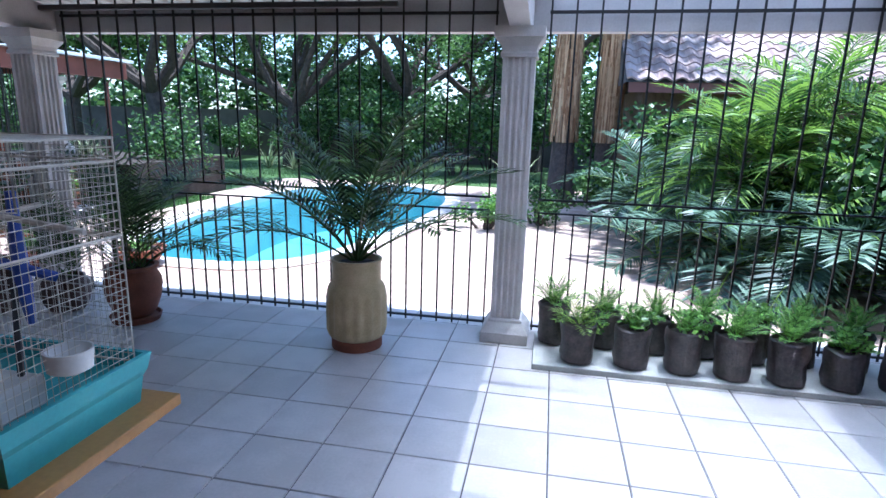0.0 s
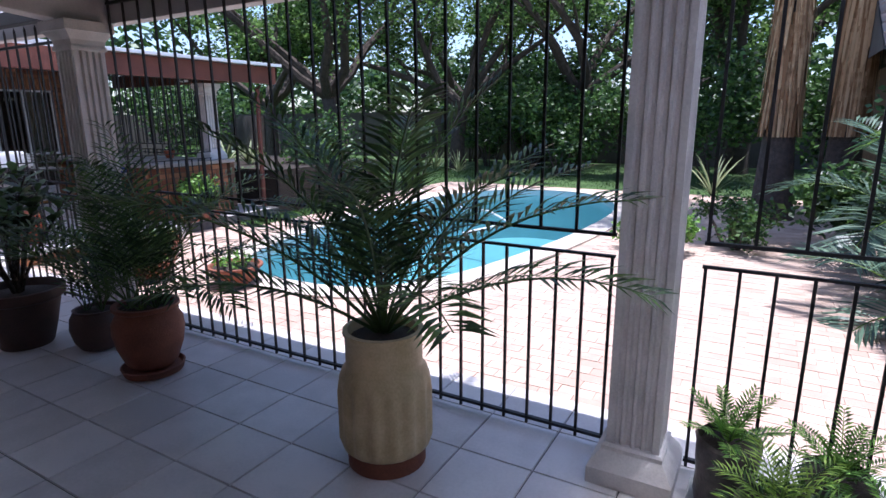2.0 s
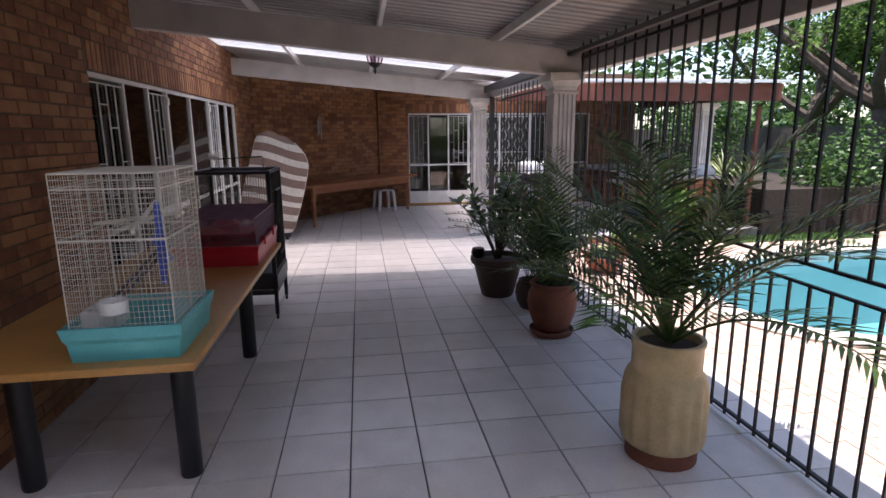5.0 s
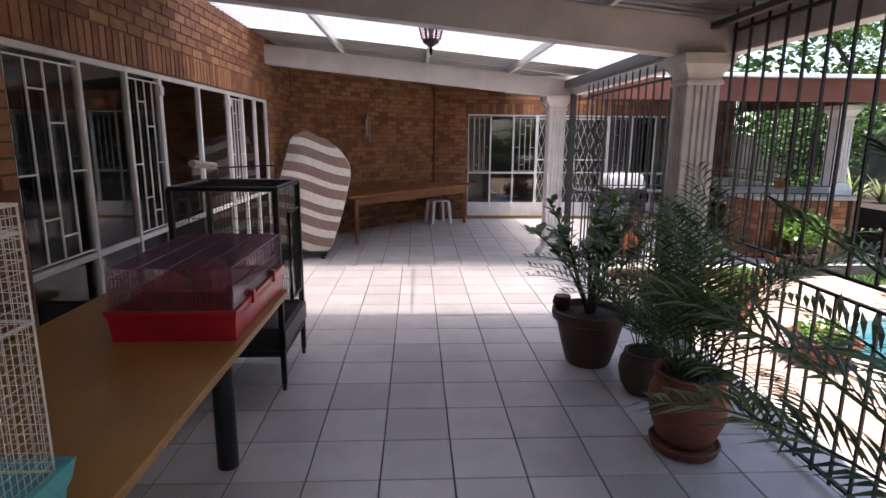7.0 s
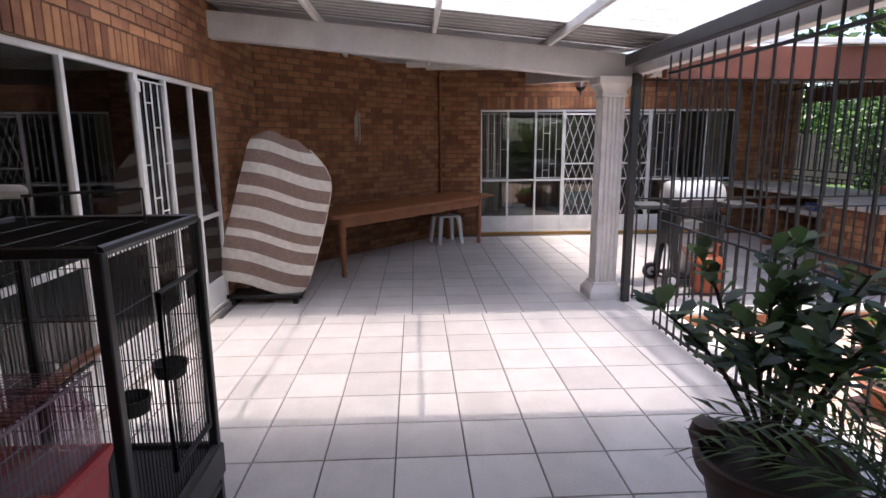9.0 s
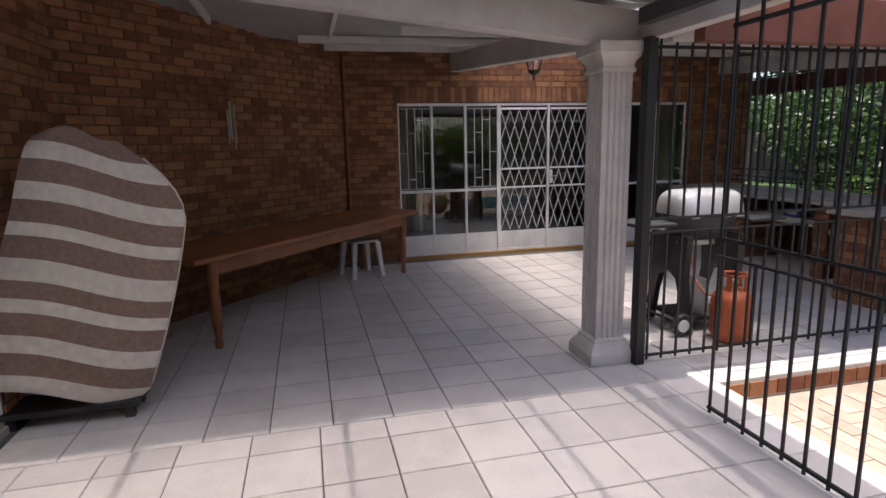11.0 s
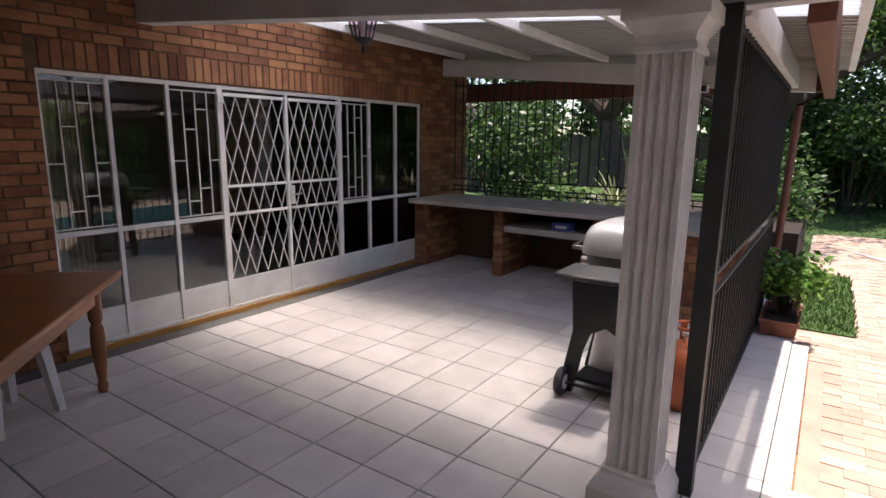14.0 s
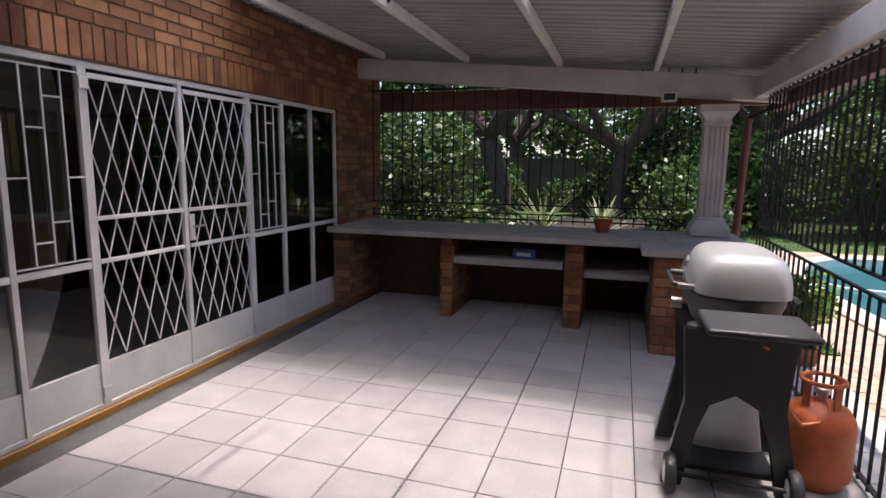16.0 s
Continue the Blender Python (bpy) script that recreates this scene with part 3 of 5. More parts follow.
    for u in (cells[door[0]], cells[door[1] + 1]):
        for z in (0.14, 1.98):
            part("hinge", box(u - 0.03, u + 0.03, 0.02, 0.034, z - 0.035, z + 0.035), WHITE, w, "", 0.003)
    part("sill", box(cells[0] - 0.03, cells[-1] + 0.03, -0.03, 0.05, -0.01, z0), OAK if trellis else CONC, w, "yellow-brown worn threshold strip", 0.003)
    return w


cells_w = [0.0, 0.46, 0.93, 1.41, 2.15, 2.89, 3.38, 3.87, W2B - W2A]
m = Matrix.Translation((WALL_W - 0.03, W2A, 0)) @ Matrix.Rotation(radians(90), 4, "Z") @ Matrix.Diagonal((1, -1, 1, 1))
window_front("window_2", "white steel window front with trellis security gates", m, cells_w, (3, 4), True, (0, 2, 5), 2.19)
cells_s = [W1B, -6.13, -5.63, -5.17, -4.36, -3.58, -3.08, -2.54, W1A]
window_front("window_1", "white steel window front with glazed double door", pose(0, WALL_S - 0.03, 0), cells_s, (3, 4), False, (2, 5, 7), -4.30)


def curtain(u0, u1, m):
    c = Geo()
    n = 40
    top = [(u0 + (u1 - u0) * i / n, 0.03 * math.sin(i * 1.25) + 0.012 * math.sin(i * 2.9)) for i in range(n + 1)]
    vs = [m @ Vector((u, y, z)) for z in (0.35, 2.1) for u, y in top]
    c.add(vs, [(i, i + 1, n + 2 + i, n + 1 + i) for i in range(n)])
    ob = part("curtain", c, CURTAIN)
    sd = ob.modifiers.new("cloth", "SOLIDIFY")
    sd.thickness = 0.006
    return tagged(ob, "beige pleated curtain hanging behind the glass", "curtain", "curtains")


mw = Matrix.Translation((WALL_W - 0.22, 0, 0)) @ Matrix.Rotation(radians(90), 4, "Z")
curtain(W2A + 0.03, W2A + 0.34, mw)
curtain(W2B - 0.36, W2B - 0.02, mw)


# ---- plants ----
rng = random.Random(5)


def frond(leaves, stems, base, az, length, rise, droop, pairs, leaf_len, leaf_w, start=0.2, twist=0.5, stem_r=0.006, fold=0.25):
    """An arching stem with a row of narrow leaflets on each side."""
    p = Vector(base)
    steps = 10
    pts, dirs = [p.copy()], []
    for i in range(steps):
        e = radians(rise - droop * ((i + 0.5) / steps) ** 1.5)
        d = Vector((math.cos(az) * math.cos(e), math.sin(az) * math.cos(e), math.sin(e)))
        dirs.append(d)
        p = p + d * (length / steps)
        pts.append(p.copy())
    stems.tube(pts, [stem_r * (1 - 0.75 * i / steps) for i in range(steps + 1)], 4, cap=False)
    side0 = Vector((-math.sin(az), math.cos(az), 0))
    for j in range(pairs):
        s = start + (1 - start) * (j + 0.5) / pairs
        k = min(steps - 1, int(s * steps))
        q = pts[k].lerp(pts[k + 1], s * steps - k)
        d = dirs[k]
        up = side0.cross(d) * -1
        size = leaf_len * (0.45 + 0.75 * math.sin(math.pi * min(1, 0.15 + 0.8 * s))) * rng.uniform(0.85, 1.1)
        for sg in (-1, 1):
            way = (side0 * sg * 0.85 + d * (0.55 + 0.3 * s) + up * (fold + rng.uniform(-0.15, 0.15))).normalized()
            sag = Vector((0, 0, -0.18 * size))
            nrm = way.cross(d).normalized()
            wd = nrm.cross(way).normalized() * leaf_w * 0.5
            a, b, c = q, q + way * size * 0.45, q + way * size + sag
            leaves.add([a, b - wd, c, b + wd], [(0, 1, 2, 3)])


def palm_head(leaves, stems, base, n, length, rise, droop, pairs, leaf_len, leaf_w, spread=0.3, stem_r=0.006):
    for i in range(n):
        az = 2 * math.pi * (i * 0.618 + rng.uniform(-0.05, 0.05))
        f = i / max(1, n - 1)
        r = rise[0] + (rise[1] - rise[0]) * f
        frond(leaves, stems, base, az, length * rng.uniform(1 - spread, 1.0), r + rng.uniform(-6, 6), droop * rng.uniform(0.8, 1.2), pairs, leaf_len, leaf_w, stem_r=stem_r)


def potted_fronds(parent, base, n, length, rise, droop, pairs, leaf_len, leaf_w, spread=0.3, stem_r=0.006):
    """Each frond a part of its own under the potted palm."""
    for i in range(n):
        g = Geo()
        az = 2 * math.pi * (i * 0.618 + rng.uniform(-0.05, 0.05))
        e = rise[0] + (rise[1] - rise[0]) * i / max(1, n - 1) + rng.uniform(-5, 5)
        frond(g, g, base, az, length * rng.uniform(1 - spread, 1.0), e, droop * rng.uniform(0.8, 1.15), pairs, leaf_len, leaf_w, stem_r=stem_r)
        part("frond", g, PALM, parent, "", smooth=0)


def leaf_cloud(g, centre, radius, n, size, flat=0.7, seed=1, hollow=0.35):
    """Many small leaves in an uneven clump."""
    r = random.Random(seed)
    for _ in range(n):
        d = Vector((r.gauss(0, 1), r.gauss(0, 1), r.gauss(0, 1))).normalized()
        q = Vector(centre) + Vector((d.x * radius, d.y * radius, d.z * radius * flat)) * (hollow + (1 - hollow) * r.random() ** 0.6)
        a = Vector((r.uniform(-1, 1), r.uniform(-1, 1), r.uniform(-0.6, 0.6))).normalized()
        b = a.cross(Vector((r.uniform(-1, 1), r.uniform(-1, 1), r.uniform(-1, 1)))).normalized()
        s = size * r.uniform(0.6, 1.3)
        g.add([q, q + a * s * 0.5 + b * s * 0.28, q + a * s, q + a * s * 0.5 - b * s * 0.28], [(0, 1, 2, 3)])


def tree(x, y, h, spread, seed, label, clumps=46, leaf=0.16, lean=0.0, per=420, z0=OUT_Z):
    r = random.Random(seed)
    t = thing("tree", label, "tree", pose(x, y, z0), "garden trees")
    wood, leaves = Geo(), Geo()
    fork = h * 0.26
    wood.tube([(0, 0, -0.3), (0.04, 0, fork * 0.5), (lean * 0.4, 0.03, fork)], [0.30 * h / 8, 0.24 * h / 8, 0.22 * h / 8], 9)
    tips = []
    for i in range(6):
        az = 2 * math.pi * (i / 6 + r.uniform(-0.06, 0.06))
        p = Vector((lean * 0.4, 0.03, fork))
        d = Vector((math.cos(az), math.sin(az), r.uniform(0.45, 1.0))).normalized()
        pts, rad = [p.copy()], [0.15 * h / 8]
        for k in range(6):
            d = (d + Vector((r.uniform(-0.35, 0.35), r.uniform(-0.35, 0.35), r.uniform(-0.15, 0.3)))).normalized()
            p = p + d * spread * 0.19
            pts.append(p.copy())
            rad.append(0.15 * h / 8 * (1 - (k + 1) / 7.5))
            if k >= 1:
                e = (d + Vector((r.uniform(-1, 1), r.uniform(-1, 1), r.uniform(-0.1, 0.8)))).normalized()
                mid = p + e * spread * 0.14 + Vector((0, 0, 0.1))
                q = p + e * spread * r.uniform(0.22, 0.4)
                wood.tube([p, mid, q], [rad[-1] * 0.6, rad[-1] * 0.4, 0.012], 5, cap=False)
                tips += [q, mid]
        wood.tube(pts, rad, 7, cap=False)
        tips.append(p)
    part("trunk", wood, BARK, t, "dark gnarled bark")
    for i in range(clumps):
        q = tips[i % len(tips)] + Vector((r.uniform(-0.6, 0.6), r.uniform(-0.6, 0.6), r.uniform(-0.2, 0.7)))
        leaf_cloud(leaves, q, r.uniform(0.5, 1.2) * spread / 4.5, per, leaf, 0.6, seed * 100 + i, 0.1)
    part("crown", leaves, TREELEAF, t, "feathery green leaves", smooth=0)
    return t


def bush(x, y, w, h, seed, label, mat=None, leaf=0.13, n=2600, z0=OUT_Z, deep=None):
    r = random.Random(seed)
    b = thing("bush", label, "bush", pose(x, y, z0), "garden bushes")
    g, s = Geo(), Geo()
    deep = deep or w
    k = 9
    for i in range(k):
        az, d = r.uniform(0, 6.28), math.sqrt(r.random()) * 0.8
        q = (math.cos(az) * d * w * 0.5, math.sin(az) * d * deep * 0.5, h * r.uniform(0.35, 0.8))
        s.tube([(q[0] * 0.2, q[1] * 0.2, -0.05), (q[0] * 0.6, q[1] * 0.5, q[2] * 0.5), q], [0.03, 0.022, 0.008], 5, cap=False)
        leaf_cloud(g, q, min(w, h) * r.uniform(0.22, 0.36), n // k, leaf, 1.0, seed * 31 + i, 0.2)
    part("stem", s, BARK, b)
    part("crown", g, mat or BUSHLEAF, b, "", smooth=0)
    return b


def spiky(x, y, n, length, width, seed, label, mat=None, z0=OUT_Z, name="agave"):
    r = random.Random(seed)
    b = thing(name, label, "plant", pose(x, y, z0), "spiky garden plants")
    g = Geo()
    for i in range(n):
        az, e = r.uniform(0, 6.28), r.uniform(0.35, 1.35)
        pts = []
        p = Vector((0, 0, 0))
        L = length * r.uniform(0.7, 1.1)
        side = Vector((-math.sin(az), math.cos(az), 0))
        for k in range(5):
            ee = e - 0.14 * k
            ws = width * (0.6, 1.0, 0.8, 0.5, 0.02)[k] * 0.5
            pts += [p - side * ws, p + side * ws]
            p = p + Vector((math.cos(az) * math.cos(ee), math.sin(az) * math.cos(ee), math.sin(ee))) * L / 4
        g.add(pts, [(2 * k, 2 * k + 1, 2 * k + 3, 2 * k + 2) for k in range(4)])
    part("leaves", g, mat or AGAVE, b, "", smooth=0)
    return b


# ---- outdoors ----
POOL_C = Vector((-2.9, 9.5, 0))


def pool_edge(a, grow=0.0):
    c, s = math.cos(a), math.sin(a)
    c, s = math.copysign(abs(c) ** 0.72, c), math.copysign(abs(s) ** 0.85, s)
    rx = 1.95 + 0.12 * math.sin(3 * a)
    ry = 4.25
    return Vector((POOL_C.x + (rx + grow) * c, POOL_C.y + (ry + grow) * s, 0))


N = 72
rim = [pool_edge(2 * math.pi * k / N) for k in range(N)]
out = [pool_edge(2 * math.pi * k / N, 0.34) for k in range(N)]
# paved terrace round the pool, with the pool cut out of it
g = Geo()
far = []
for k in range(N):
    a = 2 * math.pi * k / N
    c, s = math.cos(a), math.sin(a)
    x0, x1, y0, y1 = -6.22 - POOL_C.x, 6.0 - POOL_C.x, 3.7 - POOL_C.y, 14.6 - POOL_C.y
    f = min((x1 / c) if c > 1e-6 else 1e9, (x0 / c) if c < -1e-6 else 1e9, (y1 / s) if s > 1e-6 else 1e9, (y0 / s) if s < -1e-6 else 1e9)
    far.append(POOL_C + Vector((c * f, s * f, 0)))
vs = [(p.x, p.y, OUT_Z - 0.006) for p in out] + [(p.x, p.y, OUT_Z - 0.006) for p in far]
g.add(vs, [(k, (k + 1) % N, N + (k + 1) % N, N + k) for k in range(N)])
terrace = structure("pavement", g, SAND, "sandy pink clay-brick paving round the pool", "paving", smooth=0)
g = Geo()
g.add([(x, y, OUT_Z + h) for h in (0.0, 0.022) for x, y in [(p.x, p.y) for p in rim] + [(p.x, p.y) for p in out]],
      [(2 * N + k, 2 * N + (k + 1) % N, 3 * N + (k + 1) % N, 3 * N + k) for k in range(N)] + [(k, (k + 1) % N, 2 * N + (k + 1) % N, 2 * N + k) for k in range(N)] + [(N + k, 3 * N + k, 3 * N + (k + 1) % N, N + (k + 1) % N) for k in range(N)])
structure("trim_coping", g, COPING, "pale coping round the pool edge", "coping", smooth=0)
g = Geo()
deep = [(POOL_C.x + (p.x - POOL_C.x) * 0.9, POOL_C.y + (p.y - POOL_C.y) * 0.93, -1.25) for p in rim]
g.add([(p.x, p.y, OUT_Z + 0.01) for p in rim] + deep, [(k, N + k, N + (k + 1) % N, (k + 1) % N) for k in range(N)] + [tuple(N + k for k in range(N))])
structure("pool_basin", g, POOLW, "turquoise plastered pool basin", "pool", smooth=30)
g = Geo()
g.add([(p.x, p.y, OUT_Z - 0.11) for p in rim], [tuple(range(N))])
structure("water", g, WATER, "clear turquoise swimming pool water", "water", smooth=0)
hose = tagged(part("pool_hose", Geo().tube([(-5.6, 12.2, -0.10), (-4.4, 11.2, -0.235), (-3.2, 10.9, -0.24), (-2.4, 10.0, -0.25), (-2.7, 8.8, -0.25)], 0.02, 8), PLAST), "white ribbed pool cleaner hose on the water", "hose")

g = Geo()
g.box(-60, -6.05, 8.6, 23, -0.40, OUT_Z - 0.02).box(-6.05, 6.0, 14.6, 23, -0.40, OUT_Z - 0.02).box(6.0, 30, 3.9, 23, -0.40, OUT_Z - 0.03).box(-6.17, -5.7, 7.3, 10.2, -0.3, OUT_Z + 0.012)
structure("ground_lawn", g, LAWN, "mown green lawn beyond the pool", "lawn", smooth=0)
g = Geo()
r = random.Random(9)
for _ in range(26000):
    if r.random() < 0.45:
        x, y = r.uniform(-12, -6.2), r.uniform(8.8, 19)
    else:
        x, y = r.uniform(-8, 4.5), r.uniform(14.7, 21)
    lift = 0.0
    if r.random() < 0.09:
        x, y, lift = r.uniform(-6.16, -5.68), r.uniform(7.3, 10.2), 0.03
    a, hgt = r.uniform(0, 6.28), r.uniform(0.03, 0.075)
    dx, dy = math.cos(a) * 0.008, math.sin(a) * 0.008
    g.add([(x - dx, y - dy, OUT_Z - 0.03 + lift), (x + dx, y + dy, OUT_Z - 0.03 + lift), (x + r.uniform(-0.03, 0.03), y + r.uniform(-0.03, 0.03), OUT_Z - 0.03 + lift + hgt)], [(0, 1, 2)])
tagged(part("grass", g, GRASSB, smooth=0), "short green lawn grass", "grass", kind="stuff")

structure("wall_garden", box(-60, 30, 22.8, 23.1, -0.4, 1.75).box(-60, 30, 22.75, 23.15, 1.75, 1.83), GREYWALL, "dark plastered garden boundary wall", "wall", smooth=0)
structure("wall_garden_west", box(-22.3, -22.0, -5, 22.7, -0.4, 1.75), GREYWALL, "dark plastered garden boundary wall", "wall", smooth=0)
step = structure("step", box(-6.178, -6.06, 3.93, 6.3, -0.42, -0.004), SLAB, "low pale step edged with bricks beside the wing", "step", 0.004)
edge_mesh = box(-0.03, 0.0, -0.106, 0.106, -0.1, 0.0).mesh("brick", BRICK, 0)
for k in range(10):
    ob = new("brick", edge_mesh)
    ob.parent = step
    ob.location = (-6.05, 4.05 + k * 0.222, -0.035)

tree(-10.6, 15.2, 9.0, 6.0, 3, "spreading tree with dark forked trunk on the lawn", 80, 0.15, -0.8, 300)
tree(-7.9, 18.2, 8.0, 5.0, 8, "slender tree with curved limbs on the lawn", 52, 0.15, 0.5, 300)
tree(-4.2, 19.5, 9.0, 5.5, 21, "tall tree with crooked limbs behind the pool", 56, 0.15, 0.4, 300)
tree(-16.5, 18.0, 8.5, 5.5, 13, "leafy tree beyond the braai wing", 76, 0.2, 0.0, 320)
tree(0.6, 20.5, 9.0, 5.0, 34, "dense tree behind the palms", 64, 0.17, 0.0, 320)
tree(8.5, 20.5, 9.5, 5.5, 41, "dense tall tree behind the tiled roof", 84, 0.2, 0.0, 340)
tree(-12.5, 27.5, 10.5, 6.0, 55, "tall tree beyond the boundary wall", 44, 0.24, 0.0, 260)
tree(-2.5, 28.0, 10.5, 6.5, 58, "tall tree beyond the boundary wall", 38, 0.24, 0.0, 260)
g = Geo()
q = random.Random(77)
for k in range(230):
    x = q.uniform(-46, 26)
    leaf_cloud(g, (x, q.uniform(31, 37), q.uniform(0.5, 4.8)), q.uniform(1.2, 2.2), 120, 0.5, 0.8, 900 + k, 0.3)
for k in range(60):
    leaf_cloud(g, (q.uniform(-30, -25), q.uniform(-4, 30), q.uniform(0.5, 6.0)), q.uniform(1.2, 2.2), 120, 0.5, 0.8, 1900 + k, 0.3)
tagged(part("far_woods", g, BUSHLEAF, smooth=0), "far belt of green trees beyond the wall", "trees", kind="stuff")
for i, (x, y, w, h) in enumerate([(-3.9, 17.4, 2.6, 2.6), (-1.8, 17.6, 2.8, 3.2), (0.2, 17.0, 2.6, 3.4), (-6.0, 20.8, 2.6, 1.8), (-9.0, 21.3, 2.6, 1.5), (3.0, 16.8, 2.8, 3.0), (-12.0, 21.2, 2.8, 1.6), (-0.9, 19.6, 3.0, 4.4)]):
    bush(x, y, w, h, 60 + i, "dense dark green garden bush", None, 0.15, 3000)
bush(-11.0, 10.0, 2.4, 2.6, 80, "tall dark bush behind the braai counter", None, 0.10, 5200)
bush(-9.7, 9.6, 1.6, 1.5, 84, "dark bush behind the braai counter", None, 0.10, 2400)
bush(-6.6, 10.2, 1.5, 1.9, 81, "leafy bush beside the wing", None, 0.10, 2600)
bush(-6.27, 6.7, 0.6, 0.6, 82, "small green bush at the wing's corner", BRIGHT, 0.07, 1700, z0=0.08)
tr = thing("planter_trough", "low terracotta trough planter at the wing's corner", "planter", pose(-6.30, 6.7, 0))
part("trough", Geo().lathe([(0.8, 0.0), (0.86, 0.01), (0.95, 0.12), (1.0, 0.13), (1.0, 0.15), (0.9, 0.15), (0.85, 0.1)], 4, square=True), REDPOT, tr, smooth=20).matrix_basis = Matrix.Diagonal((0.15, 0.36, 1, 1))
part("soil", box(-0.12, 0.12, -0.29, 0.29, 0.09, 0.125), SOIL, tr)
for i, (x, y, w, hb) in enumerate([(-7.3, 19.6, 3.0, 3.6), (-5.6, 19.0, 3.0, 4.2), (-4.6, 21.0, 3.0, 4.6), (-6.4, 21.6, 3.2, 5.0)]):
    bush(x, y, w, hb, 180 + i, "tall dark hedge bush beyond the lawn", None, 0.16, 3600)
structure("trim_downpipe", Geo().tube([(-6.19, 8.2, 2.2), (-6.45, 8.25, 2.06), (-6.5, 8.25, 0.0)], 0.04, 12), FASCIA, "red-brown rainwater pipe at the wing corner", "pipe")
bush(0.25, 8.5, 1.0, 0.65, 83, "low bright bush beside the pool paving", BRIGHT, 0.07, 1500)
bush(3.5, 10.4, 1.8, 2.2, 88, "dark shrub under the tiled eaves", None, 0.12, 2600)
bush(1.1, 9.2, 1.2, 0.75, 86, "low green bush at the path", None, 0.07, 1500)
for i, (x, y, L) in enumerate([(-8.7, 9.3, 0.75), (-7.9, 9.2, 0.6), (-8.2, 17.2, 1.0), (-7.2, 17.0, 0.8), (0.4, 14.6, 1.2)]):
    spiky(x, y, 26, L, 0.055, 90 + i, "spiky variegated agave in the bed", z0=0.62 if y < 10 else OUT_Z)
structure("ground_bed", box(-10.6, -6.3, 8.42, 11.5, -0.42, 0.64), SOIL, "raised planting bed behind the counter", "bed", smooth=0)


# ---- tall palms with dry skirts ----
def skirt_palm(x, y, seed, h=6.8):
    r = random.Random(seed)
    p = thing("palm_tree", "tall palm with a hanging skirt of dry brown leaves", "palm", pose(x, y, OUT_Z), "tall palms")
    part("trunk", Geo().tube([(0, 0, -0.3), (0.02, 0, 0.15), (0.0, 0.03, 1.5), (0.05, 0, 3.0), (0.08, 0.02, h)], [0.45, 0.32, 0.22, 0.2, 0.2], 12), PALMBARK, p)
    g = Geo()
    for i in range(520):
        az = r.uniform(0, 6.28)
        z1 = r.uniform(2.1, 4.6)
        z0 = max(1.35, z1 - r.uniform(0.8, 1.7))
        r1, r0 = r.uniform(0.2, 0.28), r.uniform(0.20, 0.34)
        w = r.uniform(0.02, 0.05)
        a, b = Vector((math.cos(az), math.sin(az), 0)), Vector((-math.sin(az), math.cos(az), 0))
        g.add([a * r1 - b * w + Vector((0, 0, z1)), a * r1 + b * w + Vector((0, 0, z1)), a * r0 + b * w * 0.4 + Vector((0, 0, z0)), a * r0 - b * w * 0.4 + Vector((0, 0, z0))], [(0, 1, 2, 3)])
    part("skirt", g, THATCH, p, "dry brown hanging leaves", smooth=0)
    lv, st = Geo(), Geo()
    palm_head(lv, st, (0.08, 0.02, h), 28, 2.8, (-25, 70), 60, 26, 0.75, 0.06, stem_r=0.02)
    part("crown", lv, PALMG, p, "", smooth=0)
    return p


skirt_palm(1.5, 12.0, 1)
skirt_palm(2.45, 12.4, 2)


def clump_palm(x, y, n, h, length, mat, seed, label, leaf_len=0.42, leaf_w=0.035, pairs=30):
    r = random.Random(seed)
    p = thing("palm", label, "palm", pose(x, y, OUT_Z), "garden palms")
    lv, st = Geo(), Geo()
    for i in range(n):
        bx, by, bz = r.uniform(-0.45, 0.45), r.uniform(-0.45, 0.45), h * r.uniform(0.25, 1.0)
        part("stem", Geo().tube([(bx * 0.5, by * 0.5, -0.05), (bx, by, bz)], [0.045, 0.03], 6), PALMBARK, p)
        palm_head(lv, st, (bx, by, bz), 9, length, (5, 78), 75, pairs, leaf_len, leaf_w, stem_r=0.011)
    tagged(part("stalk_bunch", st, PALMG, p, "", smooth=0), kind="stuff")
    part("fronds", lv, mat, p, "", smooth=0)
    return p


clump_palm(4.0, 7.2, 5, 1.6, 1.7, PALMG, 11, "bright yellow-green feather palm clump in sun")
clump_palm(5.3, 6.6, 5, 1.8, 1.8, PALMG, 12, "yellow-green feather palm clump beside the fence")
clump_palm(5.2, 8.6, 5, 2.3, 1.9, PALMG, 13, "tall yellow-green feather palm clump")
clump_palm(3.1, 8.2, 4, 0.8, 1.5, PALMB, 14, "blue-green low palm with stiff leaves", 0.5, 0.035, 26)
clump_palm(3.0, 6.3, 3, 0.35, 1.2, PALMB, 15, "low blue-green palm shading the paving", 0.42, 0.035, 24)
clump_palm(4.3, 5.5, 4, 0.6, 1.3, PALMB, 16, "low dark palm behind the fence", 0.42, 0.04, 24)
# the next two shrubs are added as dark mass for the palms' deep shadow
bush(4.8, 6.3, 2.0, 1.7, 187, "added dark shrub filling the shadow between the palms", None, 0.12, 3200)
bush(3.7, 7.5, 1.8, 1.4, 188, "added dark shrub filling the shadow under the palm fronds", None, 0.12, 2600)
bush(2.7, 9.4, 1.8, 1.5, 189, "dark shrub below the tall palms", None, 0.12, 2400)
bush(5.8, 5.0, 1.6, 2.2, 87, "dark shrub at the veranda's end", None, 0.12, 3000)


# ---- neighbouring tiled roof ----
h = thing("house", "low house with faded red-brown tiled roof behind palms", "house", pose(-0.45, 0, -0.42))
